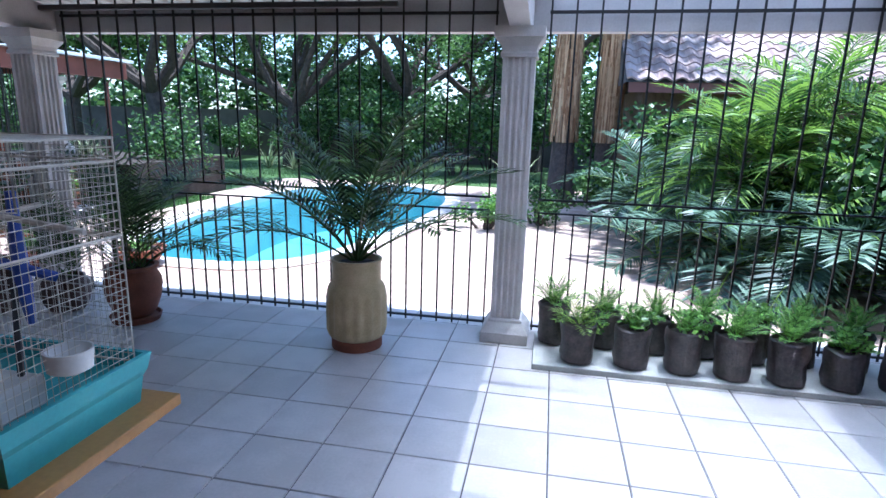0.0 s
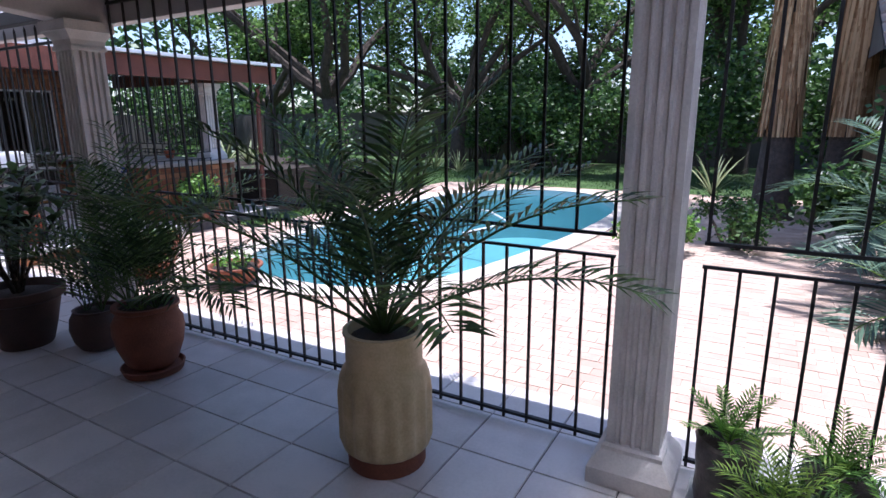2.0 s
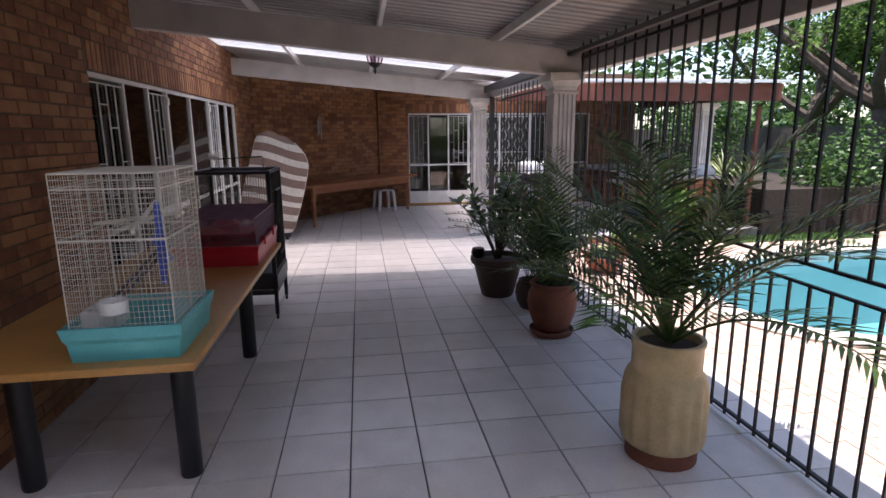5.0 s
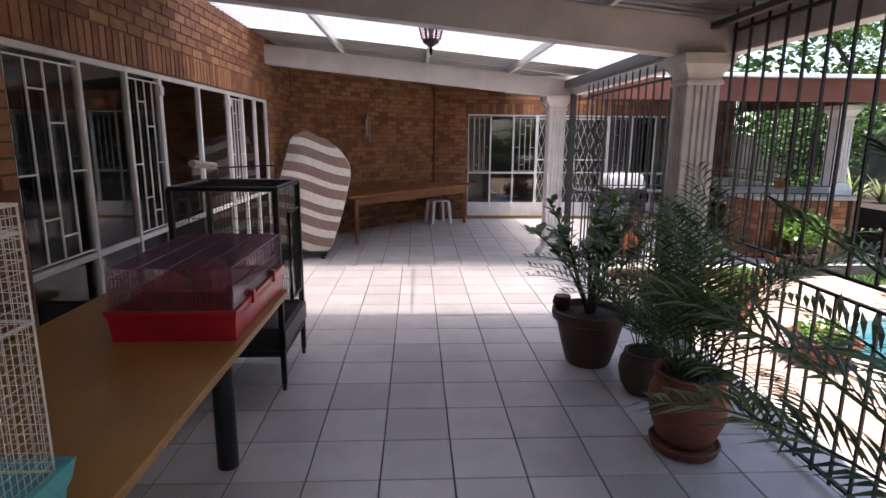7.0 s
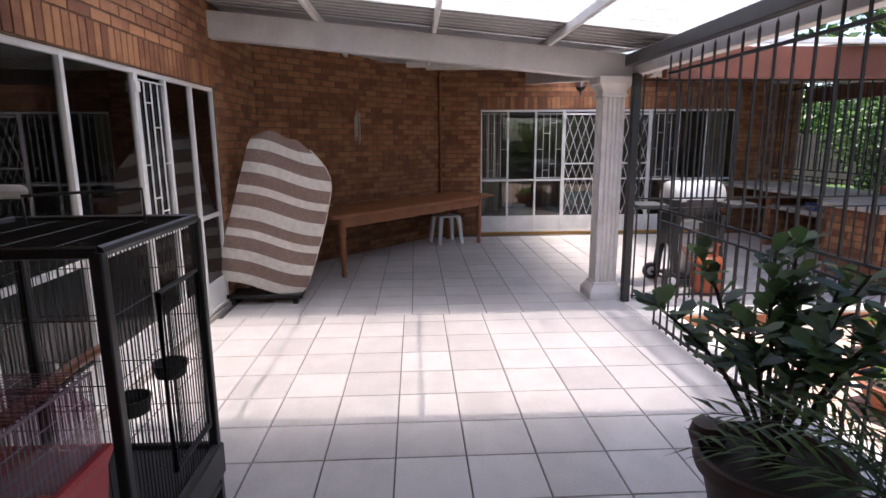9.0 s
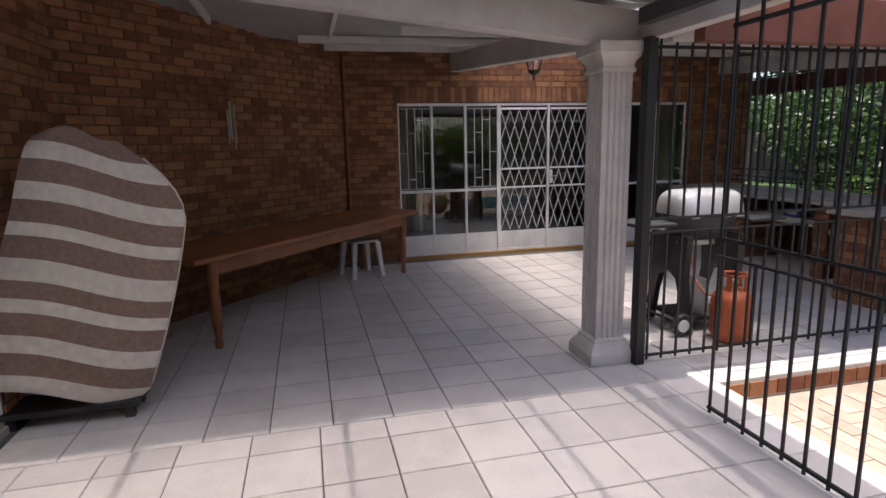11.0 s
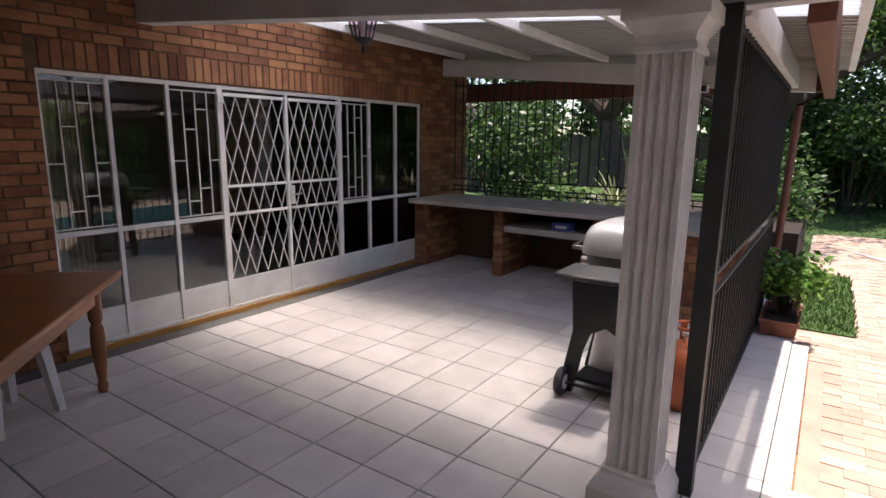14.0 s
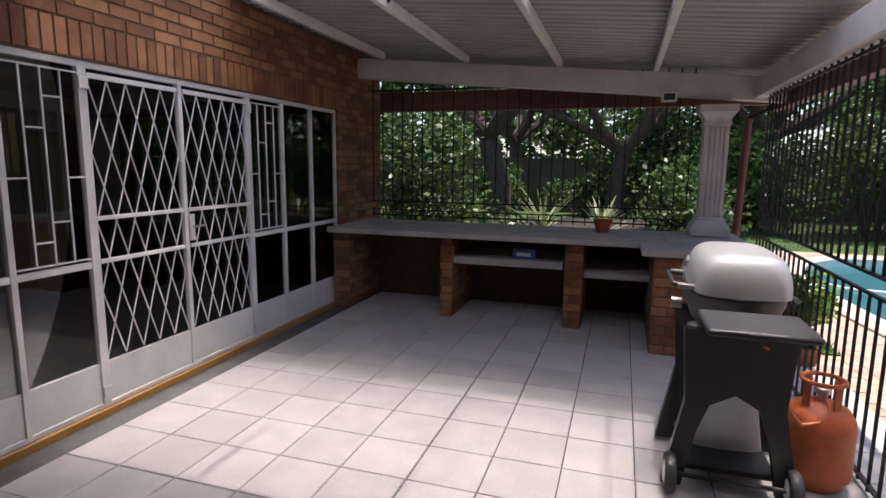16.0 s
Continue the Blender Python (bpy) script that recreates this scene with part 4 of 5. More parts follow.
part("wall", box(3.4, 12.0, 11.3, 17.0, -0.3, 2.75), MORTAR, h, "shaded brown wall")
part("fascia", box(3.05, 12.4, 10.72, 10.78, 2.62, 2.80), FASCIA, h)
rf = Geo()
rf.add([(3.0, 10.7, 2.80), (12.4, 10.7, 2.80), (12.4, 14.1, 4.75), (3.0, 14.1, 4.75), (3.0, 17.5, 2.8), (12.4, 17.5, 2.8)], [(0, 1, 2, 3), (3, 2, 5, 4), (0, 3, 4)])
roof = part("roof", rf, GREYWALL, h, "", smooth=0)
g = Geo()
slope = math.atan2(1.95, 3.4)
m = Matrix.Translation((3.0, 10.68, 2.82)) @ Matrix.Rotation(slope, 4, "X")
for j in range(12):
    for i in range(31):
        u0, v0 = i * 0.3, j * 0.33
        pts = []
        for k in range(7):
            f = k / 6
            z = 0.035 * math.sin(f * math.pi * 2) + 0.03
            pts.append((u0 + f * 0.3, z))
        vs = [m @ Vector((u, v0, z + 0.025)) for u, z in pts] + [m @ Vector((u, v0 + 0.36, z)) for u, z in pts] + [m @ Vector((u, v0, z - 0.012)) for u, z in pts]
        g.add(vs, [(k, k + 1, 8 + k, 7 + k) for k in range(6)] + [(14 + k, 15 + k, k + 1, k) for k in range(6)])
tagged(part("roof_tiles", g, ROOFTILE, roof, "faded wavy roof tiles", smooth=0), kind="stuff")


# ---- potted plants ----
def soil(parent, r, z):
    part("soil", Geo().lathe([(r * 0.2, z - 0.03), (r, z - 0.02), (r, z), (r * 0.4, z + 0.02)], 20), SOIL, parent)


p1 = thing("potted_palm", "cycad palm in a ribbed cream stoneware jar", "potted plant", pose(0.0, 2.98, 0))
part("pot", Geo().lathe([(0.155, 0.0), (0.165, 0.02), (0.165, 0.07), (0.185, 0.085), (0.2, 0.10), (0.205, 0.14), (0.205, 0.36), (0.203, 0.42), (0.19, 0.455), (0.172, 0.475), (0.17, 0.49), (0.17, 0.615), (0.178, 0.625), (0.178, 0.64), (0.155, 0.64), (0.15, 0.58)], 96, wave=0.009, waves=16, band=(0.12, 0.37)), CREAMPOT, p1, "cream glazed ribbed jar")
part("pot_foot", Geo().lathe([(0.16, 0.0), (0.178, 0.004), (0.178, 0.078), (0.17, 0.084)], 40), REDPOT, p1, "dark red-brown foot")
soil(p1, 0.15, 0.60)
potted_fronds(p1, (0, 0, 0.6), 19, 1.32, (37, 82), 56, 32, 0.22, 0.019, 0.2, 0.009)

p2 = thing("potted_palm", "bushy slender palm in a round terracotta pot", "potted plant", pose(-1.82, 3.02, 0))
part("pot", Geo().lathe([(0.12, 0.05), (0.15, 0.08), (0.19, 0.19), (0.205, 0.28), (0.2, 0.34), (0.175, 0.39), (0.165, 0.41), (0.19, 0.425), (0.19, 0.445), (0.16, 0.445), (0.15, 0.40)], 40), REDPOT, p2, "round terracotta pot")
part("saucer", Geo().lathe([(0.14, 0.0), (0.17, 0.006), (0.185, 0.05), (0.175, 0.055), (0.16, 0.03)], 36), REDPOT, p2, "terracotta saucer")
soil(p2, 0.155, 0.42)
for i in range(7):
    a = i * 0.9
    potted_fronds(p2, (0.09 * math.cos(a), 0.09 * math.sin(a), 0.42), 5, 1.32, (42, 88), 64, 22, 0.2, 0.014, 0.4)

p3 = thing("potted_shrub", "leggy shrub with thick leaves in a dark clay pot", "potted plant", pose(-3.02, 2.85, 0))
part("pot", Geo().lathe([(0.155, 0.0), (0.165, 0.015), (0.2, 0.14), (0.235, 0.29), (0.245, 0.33), (0.272, 0.345), (0.28, 0.37), (0.278, 0.41), (0.262, 0.415), (0.25, 0.38), (0.235, 0.33)], 48), DARKPOT, p3, "dark brown clay pot")
part("pot_ear", Geo().lathe([(0.01, -0.06), (0.06, -0.05), (0.075, 0.0), (0.06, 0.05), (0.01, 0.06)], 16, at=(-0.16, -0.17, 0.42)), DARKPOT, p3, "rounded lump on the rim")
soil(p3, 0.245, 0.36)
lv = Geo()
r = random.Random(4)
for i in range(11):
    az = 2 * math.pi * i / 11 + r.uniform(-0.3, 0.3)
    d = Vector((math.cos(az) * 0.24, math.sin(az) * 0.24, 1)).normalized()
    p = Vector((0.02 * math.cos(az), 0.02 * math.sin(az), 0.36))
    pts = [p.copy()]
    L = r.uniform(0.72, 1.02)
    for k in range(6):
        d = (d + Vector((math.cos(az) * 0.06, math.sin(az) * 0.06, -0.02)) + Vector((r.uniform(-0.16, 0.16), r.uniform(-0.16, 0.16), 0))).normalized()
        p = p + d * L / 6
        pts.append(p.copy())
        if k >= 3:
            for j in range(15):
                a = r.uniform(0, 6.28)
                w = (d * r.uniform(-0.1, 0.8) + Vector((math.cos(a), math.sin(a), r.uniform(-0.2, 0.7)))).normalized()
                s = r.uniform(0.07, 0.13)
                sd = w.cross(Vector((0, 0, 1))).normalized() * s * 0.26
                q = p - d * r.uniform(0, L / 6)
                lv.add([q, q + w * s * 0.45 + sd * 0.8, q + w * s * 0.8 + sd, q + w * s, q + w * s * 0.8 - sd, q + w * s * 0.45 - sd * 0.8], [(0, 1, 2, 3, 4, 5)])
    part("stem", Geo().tube(pts, [0.014 - 0.0015 * k for k in range(7)], 6), BARK, p3)
part("leaves", lv, SHRUB, p3, "thick rounded green leaves", smooth=0)


p4 = thing("potted_palm", "dark bushy palm in a rounded grey-brown pot beside the column", "potted plant", pose(-2.50, 3.08, 0) @ Matrix.Diagonal((0.85, 0.85, 0.9, 1)))
part("pot", Geo().lathe([(0.11, 0.0), (0.15, 0.015), (0.19, 0.08), (0.21, 0.17), (0.2, 0.25), (0.17, 0.3), (0.175, 0.315), (0.15, 0.315), (0.14, 0.27)], 36), DARKPOT, p4, "rounded grey-brown pot")
soil(p4, 0.145, 0.29)
for i in range(3):
    potted_fronds(p4, (0.07 * math.cos(i * 2.1), 0.07 * math.sin(i * 2.1), 0.28), 5, 0.95, (50, 89), 55, 22, 0.18, 0.013, 0.4)


# ---- nursery bags on a slab ----
structure("slab", box(1.24, 4.4, 2.87, 3.45, 0.0, 0.04), SLAB, "pale concrete slab under the nursery bags", "slab", 0.006)
r = random.Random(12)


def nursery_bag(x, y, kind, seed):
    q = random.Random(seed)
    b = thing("nursery_bag", ("black plastic nursery bag with a young cycad", "black plastic nursery bag with a young palm and creeping weeds", "black plastic nursery bag with a leafy seedling")[kind], "potted plant", pose(x, y, 0.04, 0, 0, q.uniform(0, 90)), "nursery bags")
    top = q.uniform(0.24, 0.29)
    prof = [(0.085, 0), (0.105, 0.01), (0.112, 0.06), (0.108, 0.14), (0.114, 0.2), (0.118, top), (0.108, top + 0.012), (0.104, top - 0.03)]
    g = Geo().lathe(prof, 18)
    for i, v in enumerate(g.v):
        n = noise.noise(Vector(v) * 16 + Vector((seed * 3.1, 0, 0))) * 0.012 + noise.noise(Vector(v) * 7 + Vector((seed, 1, 0))) * 0.012
        k = 1 + n / 0.11
        dz = 0.02 * noise.noise(Vector((v[0] * 9, v[1] * 9, seed))) if v[2] > 0.2 else 0
        g.v[i] = (v[0] * k, v[1] * k, v[2] + dz)
    part("bag", g, BAG, b, "crumpled black plastic bag")
    soil(b, 0.098, top - 0.02)
    lv = Geo()
    if kind == 0:
        palm_head(lv, lv, (0, 0, top - 0.02), 14, 0.26, (25, 85), 30, 14, 0.05, 0.010, 0.2, 0.004)
    elif kind == 1:
        palm_head(lv, lv, (0, 0, top - 0.02), 16, 0.28, (15, 80), 40, 12, 0.075, 0.008, 0.3, 0.004)
        leaf_cloud(lv, (0.08, -0.05, top), 0.10, 90, 0.035, 0.6, seed)
    else:
        palm_head(lv, lv, (0, 0, top - 0.02), 8, 0.2, (30, 85), 30, 12, 0.05, 0.012, 0.2, 0.004)
        leaf_cloud(lv, (0.03, -0.03, top + 0.06), 0.12, 130, 0.045, 0.7, seed)
    part("foliage", lv, BRIGHT if kind != 1 else PALMG, b, "fresh green leaves", smooth=0)


front = [(1.53, 1), (1.87, 2), (2.19, 2), (2.49, 0), (2.80, 0), (3.12, 2), (3.45, 0), (3.78, 1)]
for i, (x, k) in enumerate(front):
    nursery_bag(x, 3.00 + r.uniform(-0.01, 0.02), k, 10 + i)
for i, (x, k) in enumerate([(1.37, 0), (1.72, 0), (2.06, 0), (2.37, 0), (2.68, 2), (2.98, 0), (3.3, 0), (3.65, 2)]):
    nursery_bag(x, 3.31 + r.uniform(-0.015, 0.01), k, 40 + i)


# ---- board table with cages ----
t1 = thing("board_table", "long orange board table on round black legs", "table", pose(0, 0, 0))
part("tabletop", box(-2.38, 0.22, -0.25, 0.79, 0.715, 0.75), OAK, t1, "orange varnished board", 0.004)
for x in (-0.2, -1.72):
    for y in (-0.12, 0.60):
        part("leg", Geo().lathe([(0.048, 0), (0.052, 0.01), (0.052, 0.715)], 20, at=(x, y, 0)), BLACK, t1, "black round leg")


def wire_panel(g, a, b, c, n, rows, r):
    """Bars from the edge a-b up by c; rows: cross wires."""
    a, b, c = Vector(a), Vector(b), Vector(c)
    for i in range(n + 1):
        p = a.lerp(b, i / n)
        g.tube([p, p + c], r, 4, cap=False)
    for j in range(rows + 1):
        q = c * (j / rows)
        g.tube([a + q, b + q], r * 1.1, 4, cap=False)


def cage_walls(parent, x0, x1, y0, y1, z0, z1, pitch, rows, r, mat, top=True, name="wire_panel"):
    up = (0, 0, z1 - z0)
    for a, b, L in (((x0, y0, z0), (x1, y0, z0), x1 - x0), ((x0, y1, z0), (x1, y1, z0), x1 - x0), ((x0, y0, z0), (x0, y1, z0), y1 - y0), ((x1, y0, z0), (x1, y1, z0), y1 - y0)):
        g = Geo()
        wire_panel(g, a, b, up, int(L / pitch), rows, r)
        tagged(part(name, g, mat, parent, smooth=0), kind="stuff")
    if top:
        g = Geo()
        wire_panel(g, (x0, y0, z1), (x1, y0, z1), (0, y1 - y0, 0), int((x1 - x0) / pitch), 4, r)
        tagged(part("wire_roof", g, mat, parent, smooth=0), kind="stuff")


c1 = thing("bird_cage", "cream wire bird cage with turquoise plastic tray", "cage", pose(-0.09, 0.51, 0.75))
part("tray", Geo().lathe([(0.0, 0.0), (0.92, 0.0), (0.96, 0.08), (1.0, 0.1), (1.04, 0.15), (0.98, 0.15), (0.94, 0.1), (0.0, 0.03)], 4, square=True), TEAL, c1, "turquoise plastic tray", 0, 20).matrix_basis = Matrix.Diagonal((0.25, 0.225, 1, 1))
CX, CY, CZ = 0.23, 0.2, 0.76
cage_walls(c1, -CX, CX, -CY, CY, 0.13, CZ, 0.019, 26, 0.0011, WIREW)
for z in (0.13, 0.5, 0.7, CZ):
    part("hoop", Geo().tube([(-CX, -CY, z), (CX, -CY, z), (CX, CY, z), (-CX, CY, z), (-CX, -CY, z)], 0.004, 5, cap=False), WIREW, c1)
for x in (-CX, 0.0, CX):
    for y in (-CY, CY):
        part("upright", Geo().tube([(x, y, 0.13), (x, y, CZ)], 0.003, 5), WIREW, c1)
part("perch", Geo().tube([(-CX, 0.02, 0.6), (CX, 0.08, 0.53)], 0.009, 8), WIREW, c1, "pale wooden perch")
part("perch", Geo().tube([(-0.1, -CY, 0.52), (-0.02, CY, 0.57)], 0.008, 8), WIREW, c1, "pale wooden perch")
part("swing", Geo().tube([(0.1, -0.12, CZ), (0.1, -0.12, 0.6), (0.1, 0.02, 0.58), (0.1, 0.02, CZ)], 0.004, 6), STEEL, c1, "thin wire swing")
toy = part("cage_toy", Geo().tube([(0.0, 0.1, 0.62), (0.0, 0.1, 0.36)], [0.012, 0.022], 8).tube([(-0.06, 0.05, 0.45), (0.06, 0.15, 0.38)], 0.014, 8).tube([(0.0, 0.1, 0.36), (0.01, 0.1, 0.26)], [0.02, 0.01], 8), BLUE, c1, "blue hanging toy")
part("food_dish", box(0.04, 0.19, -0.18, -0.04, 0.12, 0.2), PLAST, c1, "white food dish", 0.012)
part("food_dish", Geo().lathe([(0.03, 0.2), (0.05, 0.21), (0.055, 0.26), (0.05, 0.26), (0.03, 0.22)], 16, at=(0.24, -0.02, 0)), PLAST, c1, "white clip-on seed cup")
part("ladder", Geo().tube([(0.18, -0.1, 0.16), (-0.05, 0.12, 0.42)], 0.008, 6).tube([(0.14, -0.14, 0.16), (-0.09, 0.08, 0.42)], 0.008, 6), GREYPL, c1, "dark plastic ladder")

c2 = thing("hamster_cage", "red plastic hamster cage with smoky clear cover", "cage", pose(-1.95, 0.48, 0.75))
part("tray", Geo().lathe([(0.0, 0.0), (0.95, 0.0), (0.97, 0.10), (1.0, 0.13), (1.0, 0.145), (0.93, 0.145), (0.91, 0.03), (0.0, 0.02)], 4, square=True), RED, c2, "red plastic tray", 0, 20).matrix_basis = Matrix.Diagonal((0.46, 0.285, 1, 1))
cov = part("cover", Geo().lathe([(0.99, 0.145), (0.97, 0.26), (0.88, 0.32), (0.0, 0.325)], 4, square=True), CLEARPL, c2, "smoky clear plastic cover", 0, 20)
cov.matrix_basis = Matrix.Diagonal((0.45, 0.275, 1, 1))
part("hutch", Geo().lathe([(0.12, 0.12), (0.12, 0.18), (0.10, 0.23), (0.05, 0.255), (0.0, 0.26)], 20, at=(-0.12, -0.05, 0.0)), RED, c2, "red domed hutch")
part("platform", box(-0.05, 0.34, -0.2, 0.2, 0.2, 0.215), RED, c2, "red shelf", 0.004)
cage_walls(c2, -0.44, 0.44, -0.268, 0.268, 0.146, 0.335, 0.0155, 4, 0.0013, MAUVE)
part("corner_post", Geo().tube([(0.44, 0.268, 0.146), (0.44, 0.268, 0.335), (-0.44, 0.268, 0.335)], 0.0035, 6), MAUVE, c2)
part("tunnel", Geo().tube([(0.1, -0.1, 0.28), (0.22, 0.05, 0.26), (0.34, 0.1, 0.24)], 0.045, 14), CLEARPL, c2, "clear plastic tunnel")
for x in (-0.2, 0.2):
    part("clip", box(x - 0.018, x + 0.018, 0.27, 0.296, 0.11, 0.175), RED, c2, "red tray clip", 0.004)

c3 = thing("parrot_cage", "black steel parrot cage on a wheeled stand", "cage", pose(-2.90, 0.37, 0))
for x in (-0.32, 0.32):
    for y in (-0.32, 0.32):
        part("leg", box(x - 0.017, x + 0.017, y - 0.017, y + 0.017, 0.05, 1.33), BLACK, c3, bevel=0.005)
        part("castor", Geo().lathe([(0.005, -0.012), (0.024, -0.01), (0.025, 0.0), (0.024, 0.01), (0.005, 0.012)], 14), GREYPL, c3).matrix_basis = pose(x, y, 0.026, 90)
cage_walls(c3, -0.32, 0.32, -0.32, 0.32, 0.42, 1.33, 0.021, 5, 0.0018, BLACK)
for z in (0.25, 0.42, 1.33):
    g = Geo()
    for a, b in (((-0.32, -0.32), (0.32, -0.32)), ((0.32, -0.32), (0.32, 0.32)), ((0.32, 0.32), (-0.32, 0.32)), ((-0.32, 0.32), (-0.32, -0.32))):
        g.tube([(*a, z), (*b, z)], 0.017, 8)
    part("ring_rail", g, BLACK, c3)
part("tray", box(-0.315, 0.315, -0.315, 0.315, 0.255, 0.275).box(-0.31, 0.31, -0.31, 0.31, 0.40, 0.415), GREYPL, c3, "dark tray", 0.003)
dr = part("cage_door", Geo().tube([(-0.24, 0.335, 0.55), (0.06, 0.335, 0.55), (0.06, 0.335, 1.15), (-0.24, 0.335, 1.15), (-0.24, 0.335, 0.55)], 0.011, 8, cap=False), BLACK, c3, "black framed door")
g = Geo()
wire_panel(g, (-0.23, 0.335, 0.56), (0.05, 0.335, 0.56), (0, 0, 0.58), 12, 2, 0.0018)
tagged(part("door_mesh", g, BLACK, dr, smooth=0), kind="stuff")
for x in (-0.16, 0.12):
    part("feeding_bowl", Geo().lathe([(0.03, 0), (0.05, 0.01), (0.06, 0.06), (0.055, 0.06), (0.04, 0.02)], 18, at=(x, 0.25, 0.78)), GREYPL, c3, "dark feeding bowl")
part("perch", Geo().tube([(-0.3, -0.05, 0.85), (0.0, 0.02, 0.9), (0.3, 0.0, 0.86)], 0.02, 8), DARKWOOD, c3, "wooden perch")
part("skirt_panel", box(0.30, 0.345, -0.33, 0.33, 0.29, 0.42).box(-0.345, 0.345, 0.30, 0.345, 0.29, 0.42), BLACK, c3, "black sheet steel skirt", 0.006)
part("play_handle", Geo().tube([(-0.2, -0.2, 1.33), (-0.2, -0.2, 1.43), (-0.2, 0.2, 1.45), (-0.2, 0.2, 1.33)], 0.006, 6), BLACK, c3)
part("top_perch", Geo().tube([(-0.26, -0.24, 1.44), (0.24, -0.2, 1.48)], 0.024, 8), CONC, c3, "pale wooden perch")


# ---- covered mattress ----
mt = thing("mattress", "folded mattress with brown and cream striped cover leaning upright", "mattress", pose(-6.66, -0.05, 0.16, 0, -6, 6) @ pose(0, 0, 0, -14, 0, 0))
rows, hh = 60, 1.53
edge = []
for j in range(rows + 1):
    f = j / rows
    z = f * hh
    left, right = -0.46 + 0.06 * f, 0.42 + 0.05 * math.sin(f * 3)
    if f > 0.72:
        e = (f - 0.72) / 0.28
        right -= 0.40 * e ** 2.2
    if f > 0.9:
        left += 0.12 * ((f - 0.9) / 0.1) ** 2
    if f < 0.06:
        right -= 0.06 * (1 - f / 0.06)
        left += 0.04 * (1 - f / 0.06)
    edge.append((z, left, right))
g = Geo()
cols = 14
for side in (1, -1):
    vs = []
    for z, a, b in edge:
        for k in range(cols + 1):
            s = k / cols
            puff = 0.085 * min(1, 5 * min(s, 1 - s) + 0.25) ** 0.5 * min(1, 6 * min(z / hh, 1 - z / hh) + 0.2) ** 0.5
            wob = 0.012 * math.sin(z * 17 + s * 4) + 0.01 * math.sin(s * 9 + z * 5)
            vs.append((side * (puff + wob * 0.6), a + (b - a) * s, z + 0.02 * math.sin(s * 6)))
    fs = []
    mi = []
    for j in range(rows):
        ph = (j / rows * 7.0) % 1
        band = 0 if ph < 0.42 else 1 if (ph < 0.52 or 0.58 < ph < 0.84 or ph > 0.93) else (0 if ph > 0.9 else 1)
        for k in range(cols):
            q = (j * (cols + 1) + k, j * (cols + 1) + k + 1, (j + 1) * (cols + 1) + k + 1, (j + 1) * (cols + 1) + k)
            fs.append(q if side > 0 else q[::-1])
            mi.append(band)
    k0 = len(g.v)
    g.v += vs
    g.f += [tuple(k0 + i for i in q) for q in fs]
    g.mi += mi
n1 = (rows + 1) * (cols + 1)
for j in range(rows):
    for k in (0, cols):
        a, b = j * (cols + 1) + k, (j + 1) * (cols + 1) + k
        g.f.append((a, b, n1 + b, n1 + a))
        g.mi.append(g.mi[j * cols])
part("cover", g, [CLOTHW, CLOTHB], mt, "cream and brown striped woven cover", smooth=60)
for k in (0, cols):
    part("seam", Geo().tube([(0.0, b if k else a, z) for z, a, b in edge[3:-3:3]], 0.009, 6), CLOTHW, mt, "cream corded seam")
dolly = thing("dolly", "low dark wooden dolly under the mattress", "dolly", pose(-6.72, 0.0, 0))
part("deck", box(-0.16, 0.12, -0.4, 0.34, 0.07, 0.105), BLACK, dolly, bevel=0.004)
for x in (-0.12, 0.08):
    for y in (-0.34, 0.28):
        part("foot", box(x - 0.025, x + 0.025, y - 0.025, y + 0.025, 0, 0.07), BLACK, dolly)

# ---- long wooden table along the diagonal wall ----
d = (DIAG_B - DIAG_A).normalized()
t2 = thing("dining_table", "long red-brown wooden table with turned legs", "table", Matrix.Translation((-8.98, 1.33, 0)) @ Matrix.Rotation(math.atan2(d.y, d.x), 4, "Z"))
part("tabletop", box(-1.66, 1.66, -0.42, 0.42, 0.725, 0.765), DARKWOOD, t2, bevel=0.008)
part("apron", box(-1.45, 1.45, -0.33, -0.30, 0.60, 0.725).box(-1.45, 1.45, 0.30, 0.33, 0.60, 0.725), DARKWOOD, t2, bevel=0.003)
for x in (-1.42, 1.42):
    for y in (-0.31, 0.31):
        part("leg", Geo().lathe([(0.022, 0), (0.03, 0.015), (0.034, 0.05), (0.024, 0.08), (0.038, 0.2), (0.045, 0.34), (0.04, 0.44), (0.028, 0.47), (0.042, 0.5), (0.042, 0.725)], 18, at=(x, y, 0)), DARKWOOD, t2, "turned leg")

ch = thing("plastic_stool", "white plastic stool pushed under the table", "stool", pose(-9.92, 1.98, 0, 0, 0, 20))
part("seat", box(-0.17, 0.17, -0.17, 0.17, 0.42, 0.45), PLAST, ch, bevel=0.012)
for x in (-1, 1):
    for y in (-1, 1):
        part("leg", Geo().add([(x * a + sx * w, y * a + sy * w, z) for a, z, w in ((0.19, 0, 0.022), (0.15, 0.42, 0.03)) for sx, sy in ((-1, -1), (1, -1), (1, 1), (-1, 1))], [(0, 1, 2, 3), (4, 5, 6, 7), (0, 1, 5, 4), (1, 2, 6, 5), (2, 3, 7, 6), (3, 0, 4, 7)]), PLAST, ch, smooth=0)


